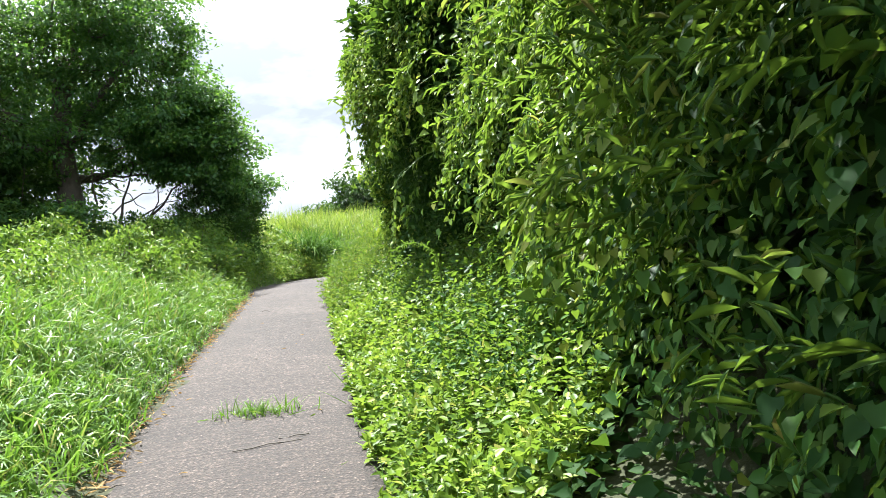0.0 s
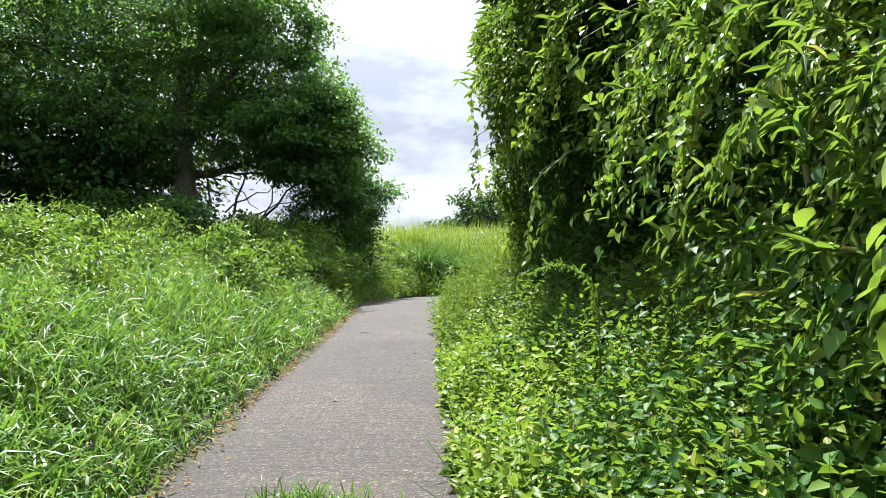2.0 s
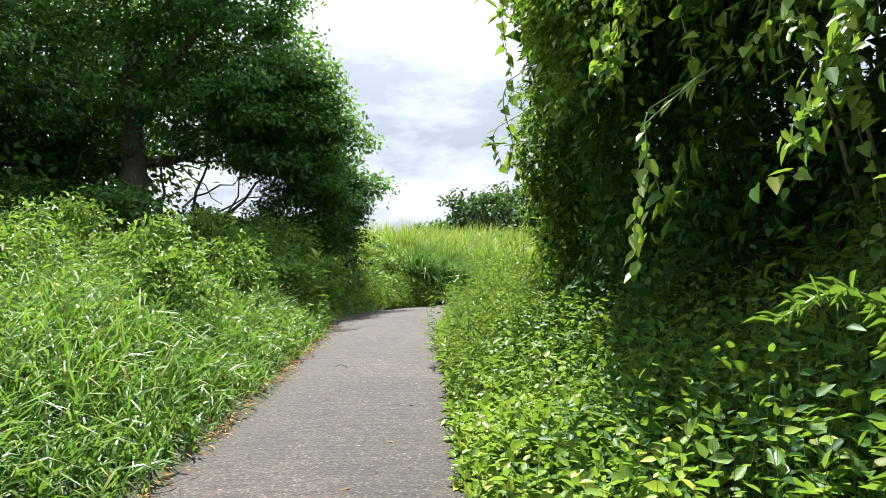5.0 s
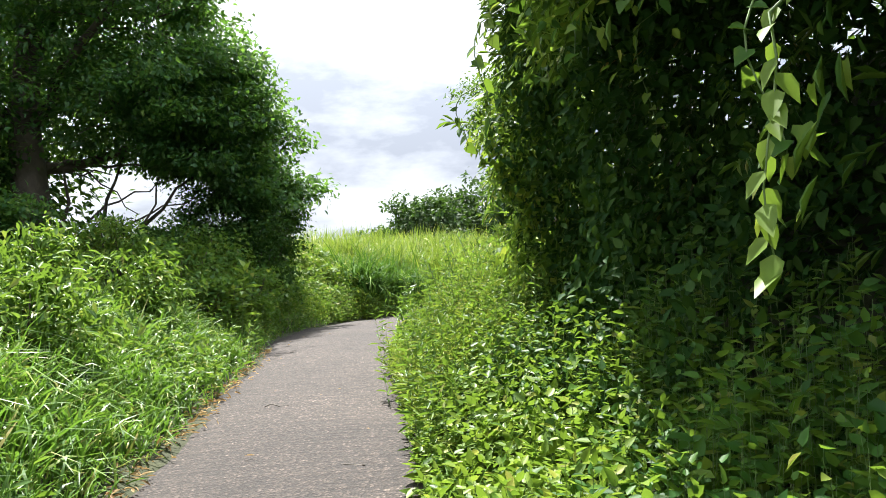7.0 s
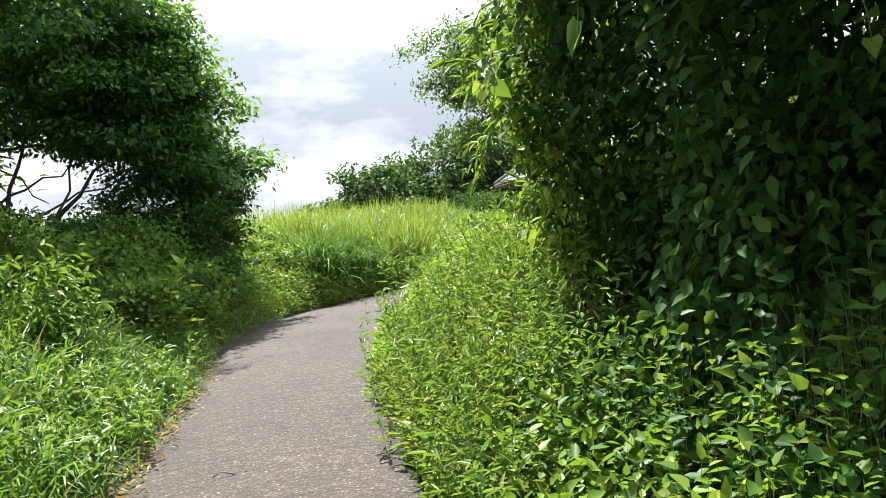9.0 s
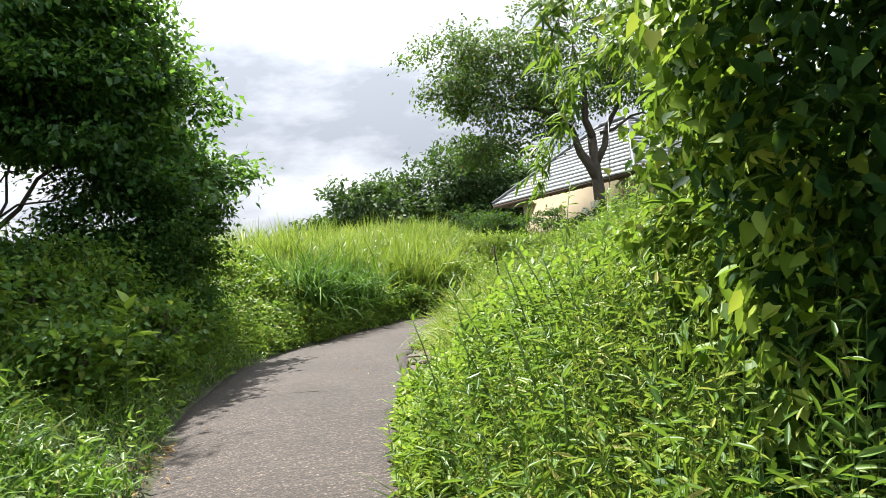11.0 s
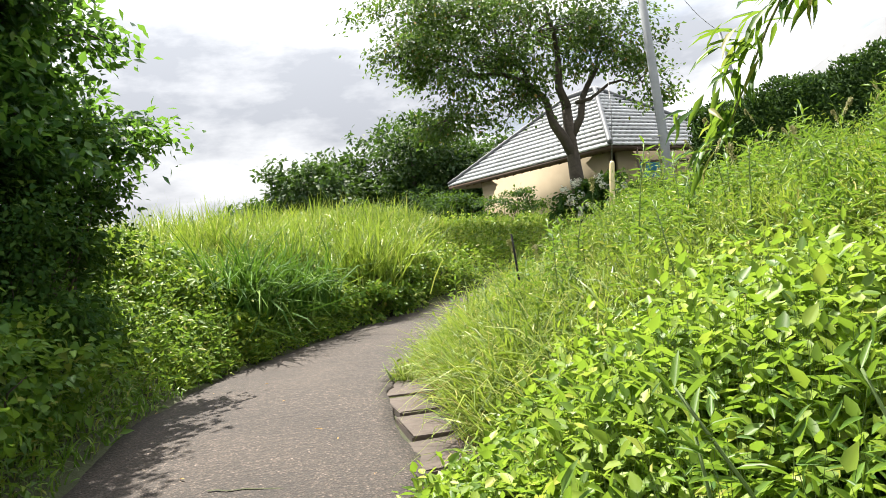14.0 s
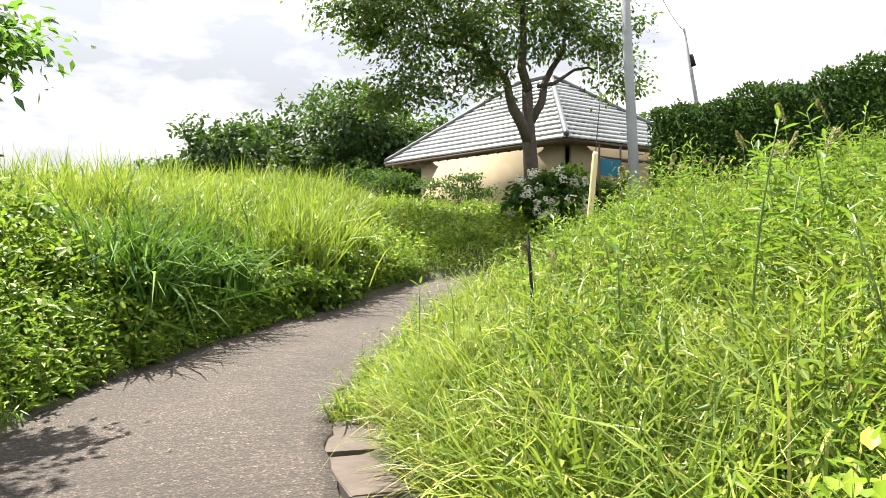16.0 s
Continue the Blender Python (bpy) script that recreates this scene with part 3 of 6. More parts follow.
def right_cover():
    rng = np.random.default_rng(12)
    h, st = Heap(), Heap()
    p, dl, dr = density_points(14500, (-.4, 3.2, -3, 13.2), lambda xy, dl, dr: np.where((dr > 0.05) & (dr < np.interp(xy[:, 1], [1, 2.5, 3.2, 4, 6, 7.5, 9, 10.5], [.45, .6, 1.2, 1.9, 2.0, 1.9, 1.5, .7])) & (xy[:, 1] < 11.2 + .5 * dr), 1, 0), rng)
    tall = np.interp(dr, [0, .3, .8, 1.4, 2], [.16, .42, .7, .88, .85]) * rng.uniform(.7, 1.15, len(p)) * lumps(p)
    tall = tall * np.interp(p[:, 1], [2.5, 6.2, 7.6], [.74, .74, 1])
    # deep: the same undergrowth in a darker colour, for shade under the thicket
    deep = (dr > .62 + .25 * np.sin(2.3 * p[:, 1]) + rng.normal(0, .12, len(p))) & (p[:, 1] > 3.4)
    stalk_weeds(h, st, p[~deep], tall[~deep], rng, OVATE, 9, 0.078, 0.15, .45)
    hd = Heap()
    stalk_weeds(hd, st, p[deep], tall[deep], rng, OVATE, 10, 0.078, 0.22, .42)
    stuff("shade_undergrowth", hd, VINE, "broad-leaved undergrowth coloured darker for the shade beneath the thicket", "undergrowth")
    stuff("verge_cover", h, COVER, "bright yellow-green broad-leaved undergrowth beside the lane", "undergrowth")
    stuff("verge_stalks", st, STEM, "green stalks of the lane-side undergrowth", "undergrowth")
    p, dl, dr = density_points(9000, (-.4, 2.5, -3, 14), lambda xy, dl, dr: np.where((dr > 0.0) & (dr < .7), .8, 0), rng)
    h = Heap()
    add_blades(h, p, rng.uniform(.12, .38, len(p)), rng.uniform(.007, .013, len(p)), rng, (1, 2, 3), 0.5)
    stuff("verge_grass", h, GRASS, "short green grass at the foot of the undergrowth", "grass")


def thicket_face(y, z):
    """x of the thicket's face at the place y along the lane and z above it."""
    foot = np.interp(y, [-6, 2, 5, 7, 9, 10.6, 11.6, 12.8], [1.9, 1.75, 1.8, 1.95, 2.0, 1.75, 1.2, 1.5])
    brow = np.interp(y, [-6, 2, 4, 5, 6, 7, 8.5, 10, 11.5, 12.8], [1.9, 1.75, 1.6, 1.35, 1.05, .8, .55, .55, .9, 1.6])
    s = smooth(1.1, 2.1, z - np.interp(y, [0, 4.5, 6, 8, 10.6, 11.6], [1.0, .9, .6, .8, .8, 0]))
    f = foot + (brow - foot) * s
    f = f + np.interp(z, [0, 2.5, 3.5, 4.6, 6.5], [0, 0, .12, .5, 1.6]) * smooth(3.2, 5.5, y)
    f = f + np.interp(y, [1.0, 3.0, 6.0, 8.0, 10], [.1, .36, .36, .2, .12]) * np.clip(z - 1.5, 0, 3.2)
    lump = 0.22 * np.sin(2.1 * y + .5 * np.sin(1.7 * z)) + 0.2 * np.sin(4.3 * y - .8 * z + 1.0) + 0.13 * np.sin(8.3 * y + 1.9 * z) + .1 * np.sin(3.7 * z + 2.2 * y)
    return f + .75 * lump


def thicket():
    rng = np.random.default_rng(13)

    def shell(n, y0, y1, z0, z1, depth):
        y, z = rng.uniform(y0, y1, n), rng.uniform(z0, z1, n)
        x = thicket_face(y, z) + np.abs(rng.normal(0, depth, n))
        end = smooth(11.3, 12.8, y)
        x = x + end * rng.uniform(0, 1.2, n)
        return np.column_stack([x, y, z + lane_height(y)])
    # hanging vine leaves over the whole face
    n = 66000
    p = shell(n, -5, 12.7, 0.5, 6.2, 0.34)
    hollow = (p[:, 1] > 6.6) & (p[:, 1] < 11.4) & (p[:, 2] - lane_height(p[:, 1]) < 2.5) & (rng.uniform(0, 1, n) < .8)
    mouth = (p[:, 1] > 4.6) & (p[:, 1] < 7.8) & (p[:, 2] - lane_height(p[:, 1]) > 1.3) & (rng.uniform(0, 1, n) < .88)
    p = p[~hollow & ~mouth]
    n = len(p)
    ax = np.column_stack([rng.normal(-.45, .4, n), rng.normal(-.1, .55, n), rng.normal(-.7, .45, n)])
    nm = np.column_stack([rng.normal(-.6, .4, n), rng.normal(.0, .4, n), rng.normal(.8, .4, n)])
    size = rng.uniform(.034, .078, n) * np.where(rng.uniform(0, 1, n) > .93, 1.35, 1)
    big = rng.uniform(0, 1, n) > 0.45
    zr = p[:, 2] - lane_height(p[:, 1])
    # shade and sun put into the vines' colour: dark in hollows, pale where lit
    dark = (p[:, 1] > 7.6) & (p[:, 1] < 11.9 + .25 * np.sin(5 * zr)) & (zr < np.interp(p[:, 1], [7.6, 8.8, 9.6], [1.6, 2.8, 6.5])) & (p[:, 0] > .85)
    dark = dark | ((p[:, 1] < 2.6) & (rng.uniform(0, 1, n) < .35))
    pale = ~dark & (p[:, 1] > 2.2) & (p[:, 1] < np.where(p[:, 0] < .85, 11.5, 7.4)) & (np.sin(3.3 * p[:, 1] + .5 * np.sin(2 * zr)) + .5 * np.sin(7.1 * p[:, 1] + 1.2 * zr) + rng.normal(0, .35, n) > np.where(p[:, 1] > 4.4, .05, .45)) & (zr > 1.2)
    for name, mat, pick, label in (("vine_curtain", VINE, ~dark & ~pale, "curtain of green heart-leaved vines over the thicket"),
                                   ("shaded_vine_curtain", DARKSHADE, dark, "vine leaves coloured dark for the shaded parts of the thicket"),
                                   ("sunlit_vine_curtain", COVER, pale, "columns of vine leaves coloured yellow-green as sunlit down the thicket face")):
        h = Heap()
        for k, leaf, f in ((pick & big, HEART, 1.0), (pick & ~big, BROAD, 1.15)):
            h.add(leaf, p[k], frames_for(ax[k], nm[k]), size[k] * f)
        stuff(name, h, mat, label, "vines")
    # bamboo sprays: fans of narrow leaves
    m = 4600
    tip = shell(m, -5, 12.6, 0.9, 6.4, 0.3) - (0.12, 0, 0)
    tip = tip[~((tip[:, 1] > 6.8) & (tip[:, 1] < 11.6) & (tip[:, 2] - lane_height(tip[:, 1]) < 3.6) & (rng.uniform(0, 1, m) < .75))]
    tip = tip[~((tip[:, 1] < 2.8) & (tip[:, 2] - lane_height(tip[:, 1]) < 1.7) & (rng.uniform(0, 1, len(tip)) < .7))]
    tip = tip[~((tip[:, 1] > 4.6) & (tip[:, 1] < 7.8) & (rng.uniform(0, 1, len(tip)) < .85))]
    m = len(tip)
    d = np.column_stack([rng.normal(-.8, .35, m), rng.normal(-.25, .6, m), rng.normal(-.15, .5, m)])
    h = Heap()
    for k in range(12):
        a = unit(d) + rng.normal(0, .55, (m, 3))
        q = tip + unit(d) * (0.035 * k - 0.22)
        h.add(REED if k % 2 else NARROW, q, frames_for(a, np.array([-.2, -.2, 1.]) + rng.normal(0, .4, (m, 3))), rng.uniform(.07, .15, m))
    stuff("bamboo_foliage", h, BAMBOO, "sprays of narrow dark green bamboo leaves in the thicket", "bamboo")
    # billows of creeper draped down the face, hollow beneath; sunny ones coloured paler as sunlit
    heaps = {"vine_billows": Heap(), "sunlit_billows": Heap(), "bamboo_billows": Heap()}
    for b in range(118):
        y, zr = rng.uniform(2.5, 11.2), 1.0 + 3.9 * rng.uniform(0, 1) ** .9
        if (y > 6.4 and zr < 2.3) or 4.5 < y < 7.6:
            continue
        r = rng.uniform(.22, .46)
        x = float(thicket_face(y, zr)) + r * .45
        c = np.array((x, y, zr + float(lane_height(y))))
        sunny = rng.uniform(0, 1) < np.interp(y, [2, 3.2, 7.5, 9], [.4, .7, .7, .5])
        n = int(760 * r)
        u = unit(rng.normal(0, 1, (n, 3)) + (-.75, -.15, .45))
        pos = c + u * (r * .85, r * 1.05, r * 1.15) * rng.uniform(.72, 1.08, n)[:, None] - np.column_stack([np.zeros((n, 2)), .5 * r * rng.uniform(0, 1, n) ** 2])
        ax = u * (.5, .5, .1) + rng.normal(0, .4, (n, 3)) - (.1, 0, .75)
        nm = u * .7 + (-.1, .1, .75) + rng.normal(0, .32, (n, 3))
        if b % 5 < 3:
            heaps["sunlit_billows" if sunny else "vine_billows"].add(HEART if b % 2 else OVATE, pos, frames_for(ax, nm), rng.uniform(.03, .072, n))
        else:
            ax = u * (.9, .9, .4) + rng.normal(0, .45, (n, 3)) - (.1, 0, .35)
            heaps["bamboo_billows"].add(REED if b % 2 else NARROW, pos, frames_for(ax, nm), rng.uniform(.05, .115, n))
    # drape of creeper leaning back over the hollow's mouth in hanging strands, coloured mostly as sunlit
    n = 9500
    y, zr = rng.uniform(4.3, 7.3, n), 1.25 + 3.1 * rng.uniform(0, 1, n)
    x = np.interp(y, [4.3, 5.5, 6.6, 7.7], [1.5, 1.25, 1.1, .9]) + .48 * (zr - 1.3) + .07 * np.sin(7 * y + 3 * zr) + .05 * np.sin(13 * y - 2 * zr) + np.abs(rng.normal(0, .05, n))
    strand = np.sin(9 * y + 1.5 * np.sin(2.3 * zr)) + .6 * np.sin(21 * y + zr)
    keep = strand + rng.normal(0, .4, n) > np.interp(zr - .6 * np.clip(y - 6.4, 0, 1), [1.3, 1.8, 2.3, 3.0], [1.6, .2, -.7, -1.1])
    pos = np.column_stack([x, y, zr + lane_height(y)])
    ax = rng.normal(0, .4, (n, 3)) - (.25, .1, .7)
    nm = np.array((-.5, .0, .8)) + rng.normal(0, .35, (n, 3))
    pick = rng.uniform(0, 1, n) + .3 * np.sin(4 * y)
    for key, leaf, k, f in (("sunlit_billows", HEART, pick > .42, 1), ("vine_billows", OVATE, (pick <= .42) & (pick > .12), 1.1), ("bamboo_billows", REED, pick <= .12, 1.7)):
        k = k & keep
        heaps[key].add(leaf, pos[k], frames_for(ax[k], nm[k]), rng.uniform(.035, .08, k.sum()) * f)
    # the lit edge of the thicket beyond it, its sunlight put into paler leaves
    n = 4600
    y = rng.uniform(7.4, 9.5, n)
    zr = 2.05 + 2.4 * rng.uniform(0, 1, n)
    x = np.interp(y, [7.4, 8.6, 9.5], [.88, .68, .74]) + .26 * (zr - 2.0) + .09 * np.sin(6 * y + 2 * zr) + .06 * np.sin(11 * y - 3 * zr) + np.abs(rng.normal(0, .07, n))
    keep = np.sin(7 * y + 1.3 * np.sin(2 * zr)) + .6 * np.sin(17 * y + 2 * zr) + rng.normal(0, .4, n) > -.45
    pos = np.column_stack([x, y, zr + lane_height(y)])
    ax = rng.normal(0, .45, (n, 3)) - (.25, .1, .6)
    nm = np.array((-.5, .0, .8)) + rng.normal(0, .38, (n, 3))
    pick = rng.uniform(0, 1, n) + .25 * np.sin(5 * y + zr)
    for key, leaf, k, f in (("sunlit_billows", HEART, pick > .4, 1), ("vine_billows", OVATE, (pick <= .4) & (pick > .1), 1.1), ("bamboo_billows", REED, pick <= .1, 1.7)):
        k = k & keep
        heaps[key].add(leaf, pos[k], frames_for(ax[k], nm[k]), rng.uniform(.035, .075, k.sum()) * f)
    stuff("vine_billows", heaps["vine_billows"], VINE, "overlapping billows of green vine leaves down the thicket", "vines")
    stuff("sunlit_billows", heaps["sunlit_billows"], COVER, "overlapping billows of creeper leaves coloured yellow-green as sunlit", "vines")
    stuff("bamboo_billows", heaps["bamboo_billows"], SHADEWEED, "overhanging tufts of narrow green bamboo leaves", "bamboo")
    # dense inner growth, its dark colour standing in for shade
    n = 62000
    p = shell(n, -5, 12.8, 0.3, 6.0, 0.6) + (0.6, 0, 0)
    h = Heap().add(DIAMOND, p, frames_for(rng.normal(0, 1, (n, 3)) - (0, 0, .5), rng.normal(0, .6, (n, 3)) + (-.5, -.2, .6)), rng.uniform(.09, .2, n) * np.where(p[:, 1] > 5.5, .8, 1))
    stuff("thicket_inner_leaves", h, DARKSHADE, "dense inner leaves of the thicket coloured dark as shade", "thicket")
    # leaf mass at the thicket end and low leaves, shade-coloured; roof added to shade the hollow
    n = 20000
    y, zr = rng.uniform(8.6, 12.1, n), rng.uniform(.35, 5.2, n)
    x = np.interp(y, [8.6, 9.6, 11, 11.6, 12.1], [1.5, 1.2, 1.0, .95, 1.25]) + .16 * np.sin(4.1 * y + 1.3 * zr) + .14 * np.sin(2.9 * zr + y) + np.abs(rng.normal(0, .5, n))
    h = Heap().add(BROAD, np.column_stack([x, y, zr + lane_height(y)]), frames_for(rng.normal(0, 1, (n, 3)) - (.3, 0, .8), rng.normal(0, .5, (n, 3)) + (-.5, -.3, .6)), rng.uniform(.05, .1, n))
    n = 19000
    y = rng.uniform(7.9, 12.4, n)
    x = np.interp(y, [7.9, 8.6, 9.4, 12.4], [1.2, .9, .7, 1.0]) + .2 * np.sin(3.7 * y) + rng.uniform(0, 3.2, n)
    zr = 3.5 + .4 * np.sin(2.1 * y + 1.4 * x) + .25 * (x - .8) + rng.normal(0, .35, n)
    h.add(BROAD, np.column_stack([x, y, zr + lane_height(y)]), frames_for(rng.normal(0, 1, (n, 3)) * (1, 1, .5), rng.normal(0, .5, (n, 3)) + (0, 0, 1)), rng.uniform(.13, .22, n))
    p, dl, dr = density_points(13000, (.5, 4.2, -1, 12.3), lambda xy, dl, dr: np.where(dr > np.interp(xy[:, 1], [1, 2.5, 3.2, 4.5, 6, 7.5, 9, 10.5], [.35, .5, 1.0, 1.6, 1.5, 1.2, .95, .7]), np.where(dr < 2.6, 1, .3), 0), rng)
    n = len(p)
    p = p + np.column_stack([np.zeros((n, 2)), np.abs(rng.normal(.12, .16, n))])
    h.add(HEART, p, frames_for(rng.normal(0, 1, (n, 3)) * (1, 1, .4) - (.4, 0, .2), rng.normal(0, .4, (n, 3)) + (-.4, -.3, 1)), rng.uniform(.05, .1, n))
    stuff("hollow_shade_leaves", h, DARKSHADE, "dense leaves coloured dark as shade in the hollow and end of the thicket", "ivy")
    # yellow-green creeper trailing down the end of the thicket
    n = 7000
    y, zr = rng.uniform(11.2, 12.6, n), rng.uniform(.3, 4.6, n)
    x = np.interp(y, [11.2, 11.8, 12.6], [.82, .88, 1.3]) + .16 * np.sin(4.1 * y + 1.3 * zr) + .12 * np.sin(6 * zr + y) + np.abs(rng.normal(0, .22, n)) + .12 * (zr < 1.5)
    ck = np.sin(5 * y + 2.2 * np.sin(1.4 * zr)) + rng.normal(0, .5, n) > -.1
    h = Heap().add(HEART, np.column_stack([x, y, zr + lane_height(y)])[ck], frames_for(rng.normal(0, .6, (n, 3)) - (.3, 0, .8), rng.normal(0, .5, (n, 3)) + (-.4, 0, .8))[ck], rng.uniform(.04, .085, n)[ck])
    stuff("end_creeper", h, COVER, "yellow-green creeper trailing down the thicket end", "vines")
    # one leaf mass in two tones, the paler one painting in the sunlit leaves
    for mat, name, label in ((COVER, "sunlit_end_spray", "leafy sprays at the thicket end coloured pale as sunlit"), (VINE, "end_leaves", "green leaf mass at the thicket end")):
        h = Heap()
        for c, r in (((1.35, 12.55, 2.75), (.34, .34, .55)), ((1.5, 12.7, 3.45), (.45, .4, .5)), ((1.3, 12.3, 2.15), (.3, .3, .4)), ((1.75, 12.75, 2.6), (.4, .35, .7)), ((1.15, 12.2, 3.3), (.3, .35, .4))):
            blob_leaves(h, c, r, 34, 11, OVATE if mat is VINE else HEART, .06, rng, .09, .4, .8)
        stuff(name, h, mat, label, "vines")
    # leafy sprays added overhead to shade the near thicket, unseen there; more over its end
    n = 25000
    y = np.where(rng.uniform(0, 1, n) < .62, rng.uniform(-2, 3.7, n), rng.uniform(9.2, 13, n))
    x = np.interp(y, [-3, 4.5, 6, 9.5, 13], [.45, .7, 1.35, 1.3, 1.3]) + .25 * np.sin(y * 3.1) + 2.2 * rng.uniform(0, 1, n) ** .8
    zt = lane_height(y) + np.interp(y, [-3, 5, 11], [3.7, 3.9, 4.0]) + .35 * np.sin(2.3 * y + 2 * x) + rng.normal(0, .3, n)
    h = Heap().add(REED, np.column_stack([x, y, zt]), frames_for(rng.normal(0, 1, (n, 3)) * (1, 1, .3) - (.3, 0, .2), np.array([0, 0, 1.]) + rng.normal(0, .4, (n, 3))), rng.uniform(.11, .2, n))
    stuff("overhead_shade_foliage", h, BAMBOO, "bamboo foliage added overhead, out of view near the start, to shade the thicket", "bamboo")
    # canopy over the bank behind the face
    n = 14000
    q = np.column_stack([rng.uniform(2.2, 7.5, n), rng.uniform(-5, 12.5, n)])
    zt = ground_z(q) + np.interp(q[:, 0], [2.2, 4, 7.5], [3.0, 2.6, 1.2]) + .5 * np.sin(q[:, 0] * 2.1) * np.sin(q[:, 1] * 1.7) - np.abs(rng.normal(0, .5, n))
    h = Heap().add(BROAD, np.column_stack([q, zt]), frames_for(rng.normal(0, 1, (n, 3)) * (1, 1, .4), np.array([0, 0, 1.]) + rng.normal(0, .4, (n, 3))), rng.uniform(.15, .26, n))
    stuff("thicket_canopy", h, VINE, "leafy vine canopy over the thicket top", "thicket")
    # culms and bare vine stems
    for i in range(46):
        y = rng.uniform(3.5, 12.3)
        x = float(thicket_face(y, 1.0)) + rng.uniform(.6, 1.5)
        z = at_ground(x, y)
        top = lane_height(y) + rng.uniform(4.2, 6.2)
        pts = bend_line((x, y, z - .05), (x + rng.normal(-.35, .3), y + rng.normal(0, .4), top), 7, .05)
        v, f = tube(pts, np.linspace(rng.uniform(.011, .022), .005, 7), 6)
        tagged(new("bamboo_culm", Heap().raw(v, f).mesh("bamboo_culm", CULM, True)), "slender olive bamboo culm inside the thicket", "bamboo", "bamboo culms")


def blob_leaves(heap, centre, radius, clumps, per, leaf, size, rng, spread=0.3, fill=0.35, droop=0.5, pads=.6):
    """A crown mass: leaf clumps on an uneven shell round centre, most of them gathered into layered pads with gaps between."""
    c, r = np.array(centre, float), np.array(radius, float)
    u = unit(rng.normal(0, 1, (clumps, 3)))
    k = 1 - fill * rng.uniform(0, 1, clumps) ** 1.6 + rng.normal(0, .05, clumps)
    q = c + u * r * k[:, None]
    m = max(3, clumps // 11)
    pu = unit(rng.normal(0, 1, (m, 3)))
    pc = c + pu * r * rng.uniform(.72, 1.06, m)[:, None]
    which = rng.integers(0, m, clumps)
    near = pc[which] + rng.normal(0, 1, (clumps, 3)) * r * (.17, .17, .07)
    own = rng.uniform(0, 1, clumps) < pads
    q = np.where(own[:, None], near, q)
    u = np.where(own[:, None], pu[which], u)
    pos = np.repeat(q, per, 0) + rng.normal(0, spread, (clumps * per, 3)) * (1, 1, .5)
    n = len(pos)
    out = np.repeat(u, per, 0)
    ax = out * (1, 1, .4) + rng.normal(0, .8, (n, 3)) - (0, 0, droop)
    nm = np.array([0, 0, 1.0]) + rng.normal(0, .5, (n, 3)) + out * .4
    heap.add(leaf, pos, frames_for(ax, nm), rng.uniform(.7, 1.3, n) * size)
    return q


def tree(name, base, trunk, limbs, blobs, mat, bark, label, rng, leaf=DIAMOND, size=0.11, per=26, spread=0.26, twigs=1, fill=0.7):
    """trunk: points and radius; limbs: (from, to, radius); blobs: (centre, radius, clumps). All in metres in the place."""
    ob = empty(name, base, label, "tree")
    off = -np.array(base, float)
    v, f = tube(np.array(trunk[0]) + off, np.linspace(trunk[1], trunk[1] * .55, len(trunk[0])), 10)
    part("trunk", Heap().raw(v, f).mesh("trunk", bark, True), ob)
    for a, b, r in limbs:
        v, f = tube(bend_line(a, b, 7, .08, .1, rng) + off, np.linspace(r, r * .3, 7), 7)
        part("limb", Heap().raw(v, f).mesh("limb", bark, True), ob)
    h, tw = Heap(), Heap()
    for c, r, n in blobs:
        q = blob_leaves(h, np.array(c) + off, r, n, per, leaf, size, rng, spread, fill)
        for j in rng.choice(len(q), min(len(q), max(3, len(q) // 12 * twigs)), replace=False):
            a = np.array(c) + off + (q[j] - np.array(c) - off) * .25
            v, f = tube(bend_line(a, q[j], 4, .06, 0, rng), np.linspace(.02, .006, 4), 4)
            tw.raw(v, f)
    part("crown", h.mesh("crown", mat), ob)
    tagged(part("branchwork", tw.mesh("branchwork", bark, True), ob), kind="stuff")
    return ob


